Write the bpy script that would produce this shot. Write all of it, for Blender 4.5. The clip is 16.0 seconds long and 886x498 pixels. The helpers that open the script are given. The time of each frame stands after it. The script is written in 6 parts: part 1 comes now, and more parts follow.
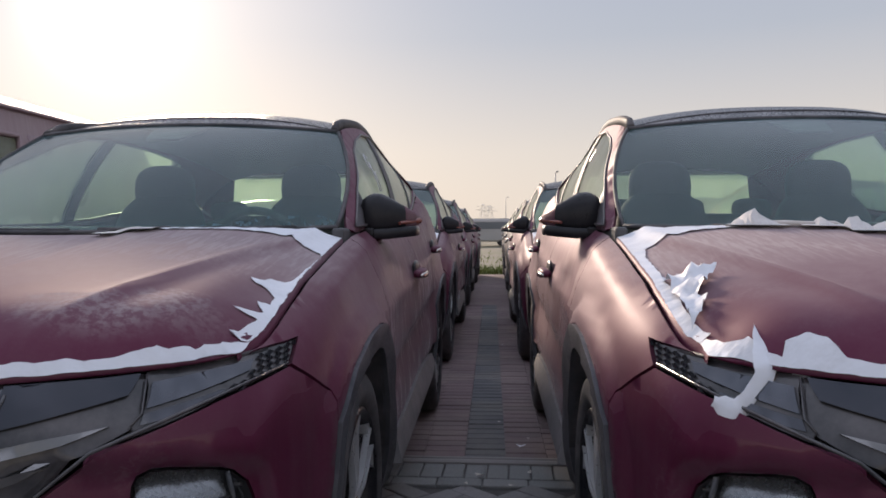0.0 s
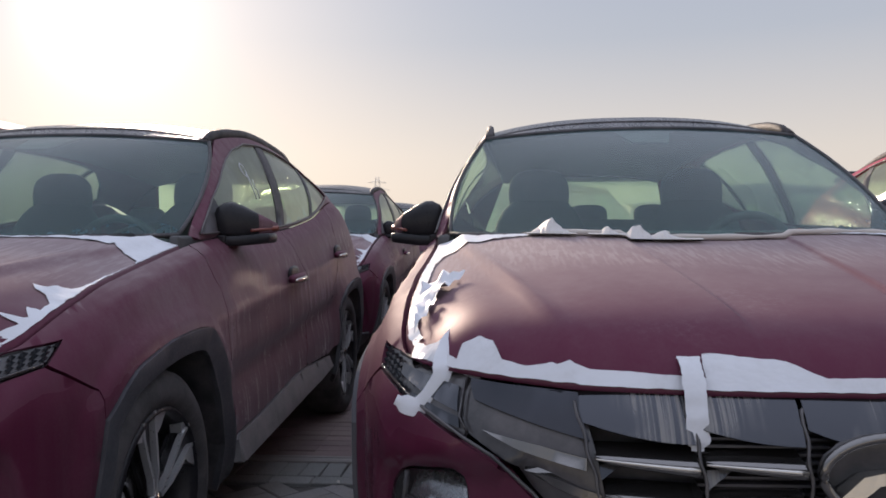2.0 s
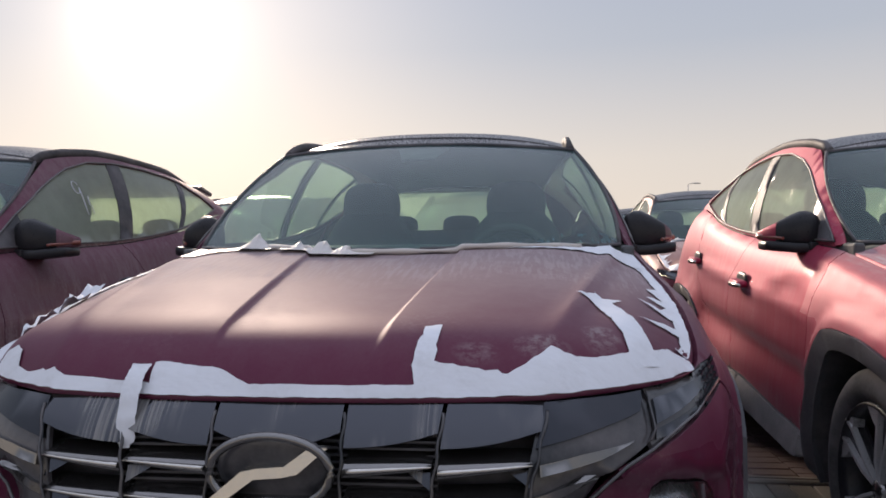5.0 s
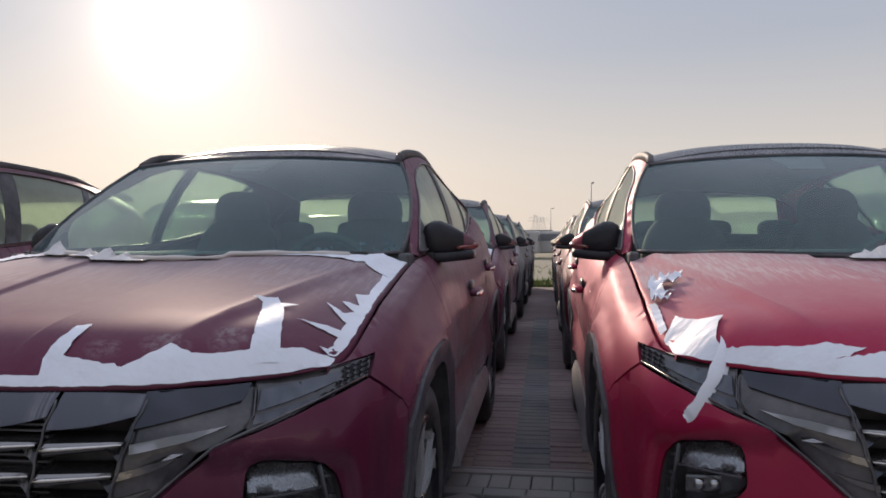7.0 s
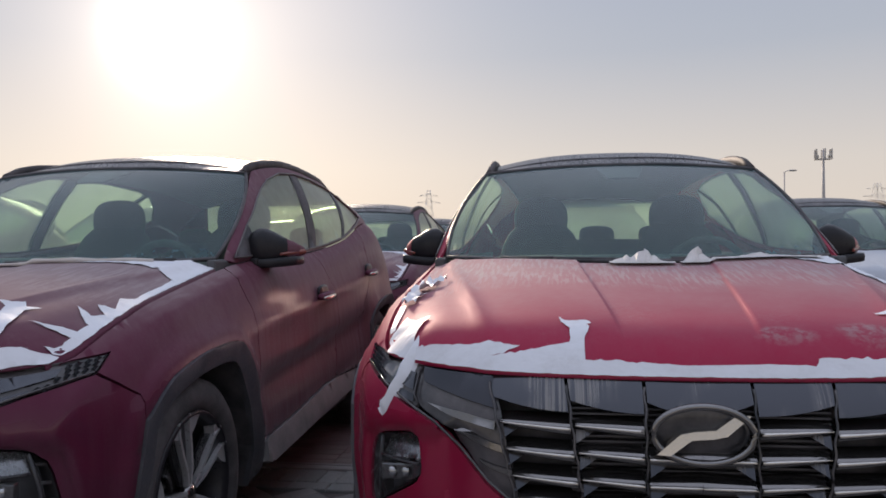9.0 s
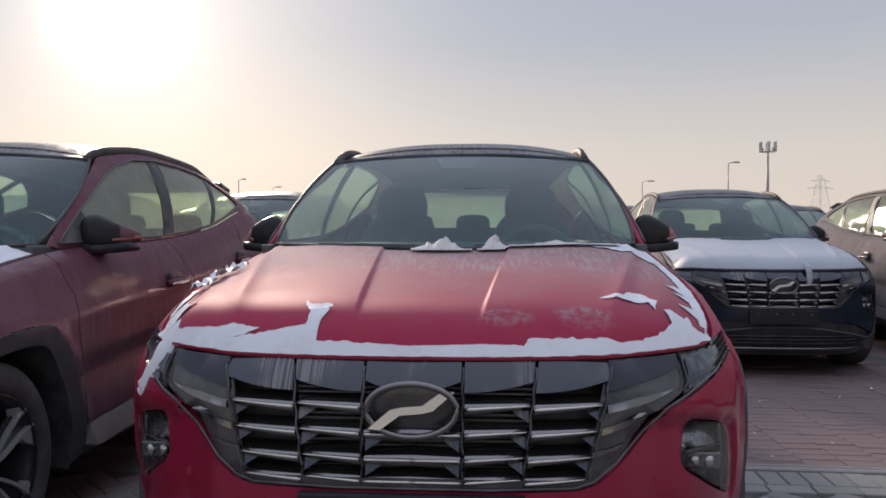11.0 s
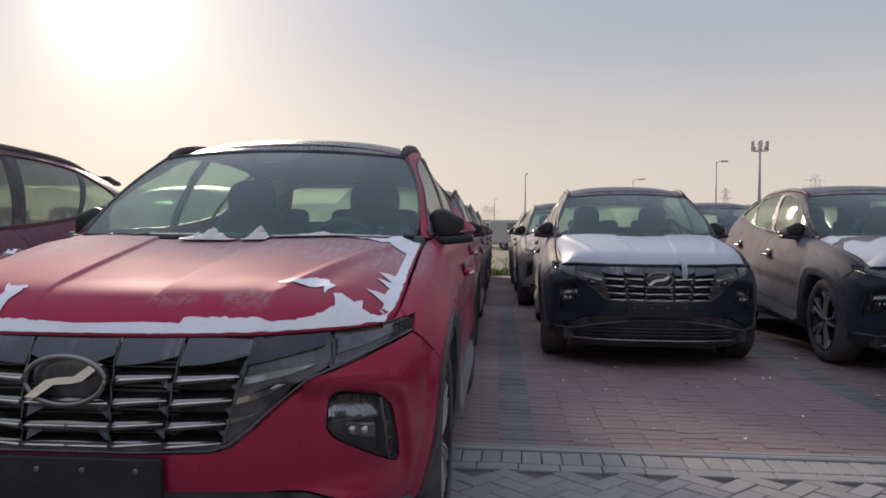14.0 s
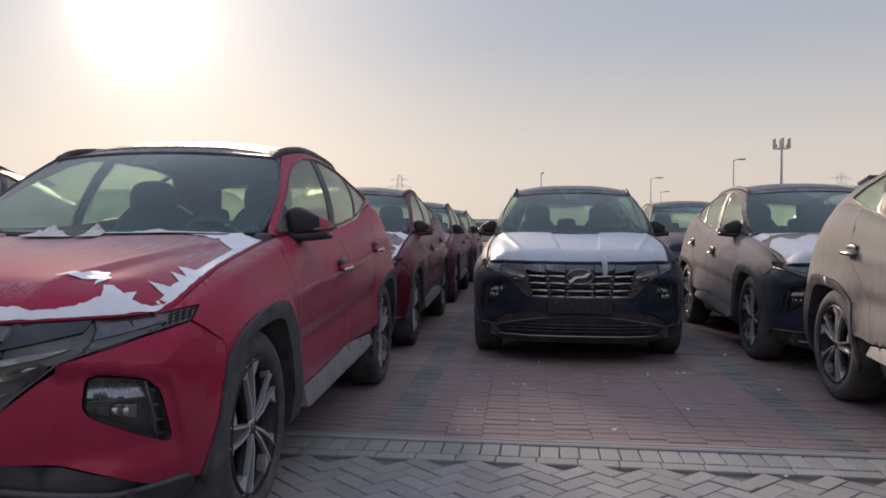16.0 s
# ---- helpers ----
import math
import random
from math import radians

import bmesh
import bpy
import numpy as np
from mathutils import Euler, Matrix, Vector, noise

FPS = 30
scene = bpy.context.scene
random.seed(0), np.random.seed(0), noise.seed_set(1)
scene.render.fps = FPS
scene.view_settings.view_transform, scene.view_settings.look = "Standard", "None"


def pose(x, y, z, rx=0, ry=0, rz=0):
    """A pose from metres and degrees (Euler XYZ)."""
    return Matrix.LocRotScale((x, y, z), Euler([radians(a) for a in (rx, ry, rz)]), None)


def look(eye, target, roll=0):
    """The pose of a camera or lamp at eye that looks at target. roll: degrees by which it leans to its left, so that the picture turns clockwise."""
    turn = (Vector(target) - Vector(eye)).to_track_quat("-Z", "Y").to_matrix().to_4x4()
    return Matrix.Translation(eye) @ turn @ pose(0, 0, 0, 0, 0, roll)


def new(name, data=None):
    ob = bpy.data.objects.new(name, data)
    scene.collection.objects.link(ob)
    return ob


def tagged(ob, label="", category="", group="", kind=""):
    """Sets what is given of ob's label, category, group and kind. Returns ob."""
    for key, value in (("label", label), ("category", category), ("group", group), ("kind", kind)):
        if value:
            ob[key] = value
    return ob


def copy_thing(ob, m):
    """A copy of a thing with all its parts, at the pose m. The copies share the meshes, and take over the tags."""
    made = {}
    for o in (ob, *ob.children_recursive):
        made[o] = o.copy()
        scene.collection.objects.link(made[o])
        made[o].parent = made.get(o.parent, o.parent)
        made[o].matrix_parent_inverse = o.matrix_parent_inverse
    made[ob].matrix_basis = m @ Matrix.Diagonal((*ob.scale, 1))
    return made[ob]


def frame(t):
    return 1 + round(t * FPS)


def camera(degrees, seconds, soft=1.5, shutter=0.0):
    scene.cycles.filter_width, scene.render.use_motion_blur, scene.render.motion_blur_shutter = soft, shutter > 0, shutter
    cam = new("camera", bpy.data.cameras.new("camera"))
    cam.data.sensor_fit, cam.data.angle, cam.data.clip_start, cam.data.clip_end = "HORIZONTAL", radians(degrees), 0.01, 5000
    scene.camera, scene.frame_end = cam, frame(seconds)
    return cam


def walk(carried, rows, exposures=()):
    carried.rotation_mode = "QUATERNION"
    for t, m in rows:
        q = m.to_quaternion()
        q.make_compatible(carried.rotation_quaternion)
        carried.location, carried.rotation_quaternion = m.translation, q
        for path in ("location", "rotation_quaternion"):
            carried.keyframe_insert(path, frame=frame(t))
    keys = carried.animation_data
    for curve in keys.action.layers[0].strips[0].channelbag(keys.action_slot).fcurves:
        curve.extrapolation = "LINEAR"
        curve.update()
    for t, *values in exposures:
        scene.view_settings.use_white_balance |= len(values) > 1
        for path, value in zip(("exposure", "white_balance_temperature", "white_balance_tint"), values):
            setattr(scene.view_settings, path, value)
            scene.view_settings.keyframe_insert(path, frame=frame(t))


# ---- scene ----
cam = camera(60.0, 16.0, soft=1.7)
# seconds, eye (x, y, z), yaw, pitch, roll
PATH = [
    (0, -0.026, 0.077, 1.100, 3.63, -1.37, -0.23),
    (0.5, 0.086, 0.065, 1.108, 3.38, -1.36, -0.04),
    (1, 0.248, 0.042, 1.109, 3.07, -1.09, -0.02),
    (1.5, 0.412, 0.021, 1.113, 3.12, -0.96, -0.12),
    (2, 0.541, 0.003, 1.114, 3.56, -1.16, -0.23),
    (2.5, 0.653, -0.007, 1.113, 4.23, -1.51, -0.36),
    (3, 0.760, -0.010, 1.101, 4.77, -1.84, -0.37),
    (3.5, 0.921, -0.026, 1.104, 5.33, -1.71, -0.36),
    (4, 1.152, -0.042, 1.124, 5.82, -1.31, -0.40),
    (4.5, 1.378, -0.054, 1.133, 6.19, -0.92, -0.51),
    (4.7, 1.468, -0.056, 1.134, 6.36, -0.81, -0.54),
    (6.8, 2.328, -0.163, 1.146, 7.55, -0.50, -0.18),
    (7, 2.426, -0.176, 1.151, 7.70, -0.53, -0.20),
    (7.5, 2.643, -0.203, 1.152, 8.04, -0.53, -0.31),
    (8, 2.846, -0.226, 1.153, 8.30, -0.38, -0.39),
    (8.5, 3.026, -0.233, 1.148, 8.24, -0.20, -0.41),
    (9, 3.187, -0.246, 1.156, 7.73, -0.20, -0.39),
    (11.5, 3.836, -0.284, 1.143, 3.80, -1.23, 0.02),
    (12, 3.953, -0.290, 1.131, 3.42, -1.29, 0.18),
    (12.5, 4.159, -0.319, 1.121, 3.37, -1.39, 0.38),
    (13, 4.348, -0.347, 1.118, 3.48, -1.43, 0.51),
    (13.5, 4.506, -0.384, 1.127, 3.82, -1.35, 0.43),
    (14, 4.631, -0.411, 1.131, 4.19, -1.32, 0.33),
    (14.5, 4.773, -0.424, 1.129, 4.50, -1.42, 0.30),
    (15, 4.962, -0.442, 1.122, 4.69, -1.73, 0.37),
    (15.5, 5.192, -0.468, 1.121, 5.00, -1.79, 0.26),
    (16, 5.452, -0.499, 1.123, 5.85, -1.36, 0.18),
]
walk(cam, [(t, pose(x, y, z, 90 + pitch, -roll, yaw)) for t, x, y, z, yaw, pitch, roll in PATH],
     [(0.0, 0.90, 6200, 16), (4.7, 0.90, 6200, 16), (6.8, 0.80, 6200, 16), (12.0, 0.80, 6200, 16), (14.5, 0.74, 6200, 16), (16.0, 0.74, 6200, 16)])

# ---- light ----
SUN_AZ, SUN_EL = 23.0, 19.0  # degrees to the left of the cars' axis, and above the horizon, by the shadows
HAZE_AZ, HAZE_EL = 27.3, 14.8  # where the dusty air glows most
world = bpy.data.worlds.new("world")
scene.world = world
world.use_nodes = True
wn = world.node_tree
sky = wn.nodes.new("ShaderNodeTexSky")
sky.sky_type = "NISHITA"
sky.sun_disc = False
sky.sun_elevation = radians(SUN_EL)
sky.sun_rotation = radians(-SUN_AZ)
sky.air_density, sky.dust_density, sky.ozone_density = 1.0, 3.0, 1.0
# the sky of a hazy afternoon: the clear-air sky, and over it a veil of dust, warmest low down; its unseen upper part is
# brightened as fill for the shaded sides
back = wn.nodes["Background"]
pale = wn.nodes.new("ShaderNodeHueSaturation")
pale.inputs["Saturation"].default_value = 0.9
wn.links.new(sky.outputs[0], pale.inputs["Color"])
wn.links.new(pale.outputs[0], back.inputs[0])
back.inputs[1].default_value = 0.0030
veil_co = wn.nodes.new("ShaderNodeTexCoord")
veil_sep = wn.nodes.new("ShaderNodeSeparateXYZ")
wn.links.new(veil_co.outputs["Generated"], veil_sep.inputs[0])
veil_ramp = wn.nodes.new("ShaderNodeValToRGB")
for k, (h, col) in enumerate(((0.0, (0.60, 0.525, 0.42)), (0.10, (0.545, 0.50, 0.425)), (0.24, (0.355, 0.38, 0.40)), (0.36, (0.305, 0.345, 0.40)), (0.62, (0.56, 0.61, 0.70)), (1.0, (0.68, 0.745, 0.87)))):
    e = veil_ramp.color_ramp.elements[k] if k < 2 else veil_ramp.color_ramp.elements.new(h)
    e.position, e.color = h, (*col, 1)
wn.links.new(veil_sep.outputs[2], veil_ramp.inputs[0])
veil = wn.nodes.new("ShaderNodeBackground")
veil.inputs[1].default_value = 0.70
wn.links.new(veil_ramp.outputs[0], veil.inputs[0])
both = wn.nodes.new("ShaderNodeAddShader")
wn.links.new(back.outputs[0], both.inputs[0])
wn.links.new(veil.outputs[0], both.inputs[1])
# the bright ring of haze close round the sun
near_sun = wn.nodes.new("ShaderNodeVectorMath")
near_sun.operation = "DOT_PRODUCT"
near_sun.inputs[1].default_value = (-math.sin(radians(HAZE_AZ)) * math.cos(radians(HAZE_EL)), math.cos(radians(HAZE_AZ)) * math.cos(radians(HAZE_EL)), math.sin(radians(HAZE_EL)))
wn.links.new(veil_co.outputs["Generated"], near_sun.inputs[0])
for power, strength, col in ((1300.0, 3.0, (1.0, 0.92, 0.80)), (190.0, 0.22, (1.0, 0.86, 0.66)), (30.0, 0.085, (1.0, 0.76, 0.48))):
    up_only = wn.nodes.new("ShaderNodeMath")
    up_only.operation = "MAXIMUM"
    wn.links.new(near_sun.outputs["Value"], up_only.inputs[0])
    up_only.inputs[1].default_value = 0.0
    fall = wn.nodes.new("ShaderNodeMath")
    fall.operation = "POWER"
    wn.links.new(up_only.outputs[0], fall.inputs[0])
    fall.inputs[1].default_value = power
    gain = wn.nodes.new("ShaderNodeMath")
    gain.operation = "MULTIPLY"
    wn.links.new(fall.outputs[0], gain.inputs[0])
    gain.inputs[1].default_value = strength
    ring = wn.nodes.new("ShaderNodeBackground")
    ring.inputs[0].default_value = (*col, 1)
    wn.links.new(gain.outputs[0], ring.inputs[1])
    more = wn.nodes.new("ShaderNodeAddShader")
    wn.links.new(both.outputs[0], more.inputs[0])
    wn.links.new(ring.outputs[0], more.inputs[1])
    both = more
wn.links.new(both.outputs[0], wn.nodes["World Output"].inputs[0])
sun = new("sun", bpy.data.lights.new("sun", "SUN"))
sun.data.energy, sun.data.angle, sun.data.color = 2.5, radians(11.0), (1.0, 0.81, 0.60)
sun.matrix_world = look((0, 0, 0), (math.sin(radians(SUN_AZ)) * math.cos(radians(SUN_EL)), -math.cos(radians(SUN_AZ)) * math.cos(radians(SUN_EL)), -math.sin(radians(SUN_EL))))


# ---- materials ----
def mat(name):
    m = bpy.data.materials.new(name)
    m.use_nodes = True
    nt = m.node_tree
    return m, nt, nt.nodes["Principled BSDF"]


def noise_tex(nt, scale, detail=4.0, rough=0.55, coord="Object", stretch=(1, 1, 1)):
    tc = nt.nodes.new("ShaderNodeTexCoord")
    mp = nt.nodes.new("ShaderNodeMapping")
    mp.inputs["Scale"].default_value = stretch
    n = nt.nodes.new("ShaderNodeTexNoise")
    n.inputs["Scale"].default_value, n.inputs["Detail"].default_value, n.inputs["Roughness"].default_value = scale, detail, rough
    nt.links.new(tc.outputs[coord], mp.inputs[0])
    nt.links.new(mp.outputs[0], n.inputs["Vector"])
    return n.outputs["Fac"]


def ramp(nt, fac, stops):
    r = nt.nodes.new("ShaderNodeValToRGB")
    el = r.color_ramp.elements
    for i, (p, c) in enumerate(stops):
        e = el[i] if i < 2 else el.new(p)
        e.position = p
        e.color = (*c, 1) if isinstance(c, tuple) else (c, c, c, 1)
    nt.links.new(fac, r.inputs[0])
    return r.outputs[0]


def mixc(nt, fac, a, b):
    m = nt.nodes.new("ShaderNodeMix")
    m.data_type = "RGBA"
    for s, v in ((m.inputs[0], fac), (m.inputs[6], a), (m.inputs[7], b)):
        if isinstance(v, tuple):
            s.default_value = (*v, 1)
        elif isinstance(v, (int, float)):
            s.default_value = v
        else:
            nt.links.new(v, s)
    return m.outputs[2]


def math_node(nt, op, a, b=0.0, clamp=False):
    m = nt.nodes.new("ShaderNodeMath")
    m.operation, m.use_clamp = op, clamp
    for s, v in zip(m.inputs, (a, b)):
        if isinstance(v, (int, float)):
            s.default_value = v
        else:
            nt.links.new(v, s)
    return m.outputs[0]


def bump(nt, p, height, strength, distance=0.01):
    b = nt.nodes.new("ShaderNodeBump")
    b.inputs["Strength"].default_value, b.inputs["Distance"].default_value = strength, distance
    nt.links.new(height, b.inputs["Height"])
    nt.links.new(b.outputs[0], p.inputs["Normal"])


DUST = (0.385, 0.335, 0.335)


def ellipse_mask(nt, sep, spots, wobble):
    """One where a point lies within an uneven oval patch of the hood, nought outside."""
    total = None
    for x0, y0, rx, ry in spots:
        dx = math_node(nt, "POWER", math_node(nt, "ABSOLUTE", math_node(nt, "MULTIPLY", math_node(nt, "SUBTRACT", sep.outputs[0], x0), 1 / rx)), 2.0)
        dy = math_node(nt, "POWER", math_node(nt, "ABSOLUTE", math_node(nt, "MULTIPLY", math_node(nt, "SUBTRACT", sep.outputs[1], y0), 1 / ry)), 2.0)
        r = math_node(nt, "ADD", math_node(nt, "ADD", dx, dy), math_node(nt, "MULTIPLY", wobble, 1.3))
        m = ramp(nt, r, [(0.35, 1.0), (0.98, 0.0)])
        total = m if total is None else math_node(nt, "MAXIMUM", total, m)
    return total


def paint(name, colour, dust=0.35, metallic=0.35, side=0.08, streak=0.6, flank_dust_light=0.30, coat=1.0, spots=(), runs_rear=0.22):
    """Car paint under a film of settled dust: more on faces that look up, in clouds and fine run marks; spots are dried
    patches on the hood; on the grey cars the flanks' share also paints in sunlight.
    """
    m, nt, p = mat(name)
    geo = nt.nodes.new("ShaderNodeNewGeometry")
    sep = nt.nodes.new("ShaderNodeSeparateXYZ")
    nt.links.new(geo.outputs["Normal"], sep.inputs[0])
    high = math_node(nt, "MAXIMUM", sep.outputs[2], 0.0)
    top = math_node(nt, "POWER", high, 2.0)
    tc = nt.nodes.new("ShaderNodeTexCoord")
    place_ = nt.nodes.new("ShaderNodeSeparateXYZ")
    nt.links.new(tc.outputs["Object"], place_.inputs[0])
    facing_out = math_node(nt, "POWER", math_node(nt, "ABSOLUTE", sep.outputs[0]), 3.0)
    flat = math_node(nt, "MULTIPLY", math_node(nt, "MULTIPLY", facing_out, flank_dust_light), ramp(nt, place_.outputs[1], [(0.40, 0.05), (1.05, 1.0)]))
    up = math_node(nt, "MULTIPLY_ADD", top, 0.36 - side)
    up.node.inputs[2].default_value = side
    up = math_node(nt, "ADD", up, flat)
    clouds = ramp(nt, noise_tex(nt, 2.2, 5, 0.6), [(0.25, 0.45), (0.75, 1.0)])
    grain = ramp(nt, noise_tex(nt, 140, 4, 0.7), [(0.3, 0.65), (0.7, 1.0)])
    runs = ramp(nt, noise_tex(nt, 14, 5, 0.6, stretch=(2.2, 2.2, 0.12)), [(0.35, streak), (0.65, 1.0)])
    d = math_node(nt, "MULTIPLY", math_node(nt, "MULTIPLY", clouds, grain), math_node(nt, "MULTIPLY", up, runs))
    d = math_node(nt, "MULTIPLY", d, dust * 2.0)
    # speckled splash marks on wings and doors
    splash = math_node(nt, "MULTIPLY", ramp(nt, noise_tex(nt, 3.4, 3, 0.5), [(0.56, 0.0), (0.68, 1.0)]), ramp(nt, noise_tex(nt, 75, 4, 0.7), [(0.50, 0.0), (0.62, 1.0)]))
    d = math_node(nt, "ADD", d, math_node(nt, "MULTIPLY", splash, dust * 0.35), clamp=True)
    # on the hood: thick towards the windscreen, where drops have run down through it
    rear = ramp(nt, math_node(nt, "ADD", place_.outputs[1], math_node(nt, "MULTIPLY", noise_tex(nt, 5.0, 3), 0.45)), [(0.80, 0.0), (0.97, 1.0)])
    hood_only = math_node(nt, "MULTIPLY", ramp(nt, high, [(0.60, 0.0), (0.94, 1.0)]), math_node(nt, "LESS_THAN", place_.outputs[1], 1.5))
    drops = math_node(nt, "MULTIPLY", ramp(nt, noise_tex(nt, 26, 3, 0.5, stretch=(3.4, 0.36, 1)), [(0.46, 0.0), (0.60, 1.0)]), ramp(nt, noise_tex(nt, 6, 3, 0.5), [(0.30, 0.15), (0.52, 1.0)]))
    extra = math_node(nt, "MULTIPLY", math_node(nt, "MULTIPLY", rear, drops), runs_rear * 0.7)
    extra = math_node(nt, "ADD", extra, math_node(nt, "MULTIPLY", ramp(nt, math_node(nt, "ADD", place_.outputs[1], math_node(nt, "MULTIPLY", math_node(nt, "SUBTRACT", noise_tex(nt, 4.0, 4), 0.5), 0.35)), [(0.12, 0.0), (0.50, 0.50), (0.90, 1.0)]), dust * 2.0))
    if spots:
        wobble = math_node(nt, "SUBTRACT", noise_tex(nt, 14, 4, 0.6), 0.45)
        speck = ramp(nt, noise_tex(nt, 48, 5, 0.7), [(0.42, 0.05), (0.58, 1.0)])
        extra = math_node(nt, "ADD", extra, math_node(nt, "MULTIPLY", math_node(nt, "MULTIPLY", ellipse_mask(nt, place_, spots, wobble), speck), 0.42))
    d = math_node(nt, "ADD", d, math_node(nt, "MULTIPLY", extra, hood_only), clamp=True)
    nt.links.new(mixc(nt, d, colour, DUST), p.inputs["Base Color"])
    r = math_node(nt, "MULTIPLY_ADD", d, 0.6)
    r.node.inputs[2].default_value = 0.5
    nt.links.new(r, p.inputs["Roughness"])
    nt.links.new(math_node(nt, "MULTIPLY", ramp(nt, high, [(0.3, 1.0), (0.95, 0.35)]), metallic), p.inputs["Metallic"])
    p.inputs["Specular IOR Level"].default_value = 0.05
    nt.links.new(math_node(nt, "MULTIPLY", d, 0.24, clamp=True), p.inputs["Sheen Weight"])
    p.inputs["Sheen Roughness"].default_value = 0.35
    p.inputs["Sheen Tint"].default_value = (0.97, 0.95, 1.0, 1)
    p.inputs["Coat IOR"].default_value = 1.5
    cw = math_node(nt, "MULTIPLY_ADD", math_node(nt, "ADD", d, math_node(nt, "ADD", math_node(nt, "MULTIPLY", ramp(nt, high, [(0.05, 0.0), (0.36, 0.78), (1.0, 1.0)]), 1.15), math_node(nt, "MULTIPLY", facing_out, 0.15))), -0.7, clamp=True)
    cw.node.inputs[2].default_value = coat
    nt.links.new(cw, p.inputs["Coat Weight"])
    cr = math_node(nt, "MULTIPLY_ADD", d, 0.45)
    cr.node.inputs[2].default_value = 0.05
    upper = math_node(nt, "MULTIPLY", math_node(nt, "GREATER_THAN", high, 0.22), math_node(nt, "LESS_THAN", place_.outputs[1], 1.5))
    cr = math_node(nt, "ADD", cr, math_node(nt, "ADD", math_node(nt, "MULTIPLY", upper, 0.20), math_node(nt, "MULTIPLY", facing_out, 0.06)))
    nt.links.new(math_node(nt, "ADD", cr, math_node(nt, "MULTIPLY", top, 0.30)), p.inputs["Coat Roughness"])
    return m


def plastic(name, colour, rough, dust=0.2, metallic=0.0, grain=120.0, shine=0.5):
    m, nt, p = mat(name)
    d = ramp(nt, noise_tex(nt, 6, 6, 0.65), [(0.35, 0.0), (0.8, dust)])
    nt.links.new(mixc(nt, d, colour, DUST), p.inputs["Base Color"])
    f = noise_tex(nt, grain, 3)
    nt.links.new(ramp(nt, f, [(0.3, max(0.02, rough - 0.08)), (0.7, rough + 0.08)]), p.inputs["Roughness"])
    p.inputs["Metallic"].default_value = metallic
    p.inputs["Specular IOR Level"].default_value = shine
    bump(nt, p, f, 0.12, 0.002)
    return m


def glass(name, tint, dust, dust_scale=5.0, film=(0.42, 0.42, 0.41), settled=0.0):
    """A pane: lets light through, mirrors by its Fresnel, and carries a film of dust."""
    m, nt, p = mat(name)
    nt.nodes.remove(p)
    out = nt.nodes["Material Output"]
    tr = nt.nodes.new("ShaderNodeBsdfTransparent")
    tr.inputs[0].default_value = (*tint, 1)
    gl = nt.nodes.new("ShaderNodeBsdfGlossy")
    gl.inputs["Roughness"].default_value = 0.04
    lw = nt.nodes.new("ShaderNodeLayerWeight")
    lw.inputs[0].default_value = 0.5
    fr = math_node(nt, "MULTIPLY_ADD", math_node(nt, "POWER", lw.outputs["Facing"], 4.0), 0.90)
    fr.node.inputs[2].default_value = 0.04
    a = nt.nodes.new("ShaderNodeMixShader")
    nt.links.new(fr, a.inputs[0])
    nt.links.new(tr.outputs[0], a.inputs[1])
    nt.links.new(gl.outputs[0], a.inputs[2])
    df = nt.nodes.new("ShaderNodeBsdfDiffuse")
    df.inputs[0].default_value = (*film, 1)
    tl = nt.nodes.new("ShaderNodeBsdfTranslucent")
    tl.inputs[0].default_value = (*film, 1)
    ad = nt.nodes.new("ShaderNodeMixShader")
    ad.inputs[0].default_value = 0.5
    nt.links.new(df.outputs[0], ad.inputs[1])
    nt.links.new(tl.outputs[0], ad.inputs[2])
    # fine dust throws most of the light forwards
    fw = nt.nodes.new("ShaderNodeBsdfRefraction")
    fw.inputs["Color"].default_value = (*film, 1)
    fw.inputs["Roughness"].default_value, fw.inputs["IOR"].default_value = 0.62, 1.05
    ad2 = nt.nodes.new("ShaderNodeMixShader")
    ad2.inputs[0].default_value = 0.22
    nt.links.new(ad.outputs[0], ad2.inputs[1])
    nt.links.new(fw.outputs[0], ad2.inputs[2])
    b = nt.nodes.new("ShaderNodeMixShader")
    cl = ramp(nt, noise_tex(nt, dust_scale, 7, 0.65), [(0.2, dust * 0.8), (0.85, dust * 1.2)])
    if settled:  # dried splashes low on the pane and towards its far corner
        tc = nt.nodes.new("ShaderNodeTexCoord")
        at = nt.nodes.new("ShaderNodeSeparateXYZ")
        nt.links.new(tc.outputs["Object"], at.inputs[0])
        level = math_node(nt, "ADD", at.outputs[2], math_node(nt, "MULTIPLY", math_node(nt, "ABSOLUTE", math_node(nt, "SUBTRACT", at.outputs[0], 0.62)), 0.11))
        low = ramp(nt, math_node(nt, "SUBTRACT", level, 1.0), [(0.10, 1.0), (0.21, 0.0)])
        spots = math_node(nt, "MULTIPLY", ramp(nt, noise_tex(nt, 22, 6, 0.7, stretch=(1.6, 1, 0.6)), [(0.44, 0.0), (0.60, 1.0)]), low)
        cl = math_node(nt, "ADD", cl, math_node(nt, "MULTIPLY", spots, settled), clamp=True)
    nt.links.new(cl, b.inputs[0])
    nt.links.new(a.outputs[0], b.inputs[1])
    nt.links.new(ad2.outputs[0], b.inputs[2])
    nt.links.new(b.outputs[0], out.inputs[0])
    return m


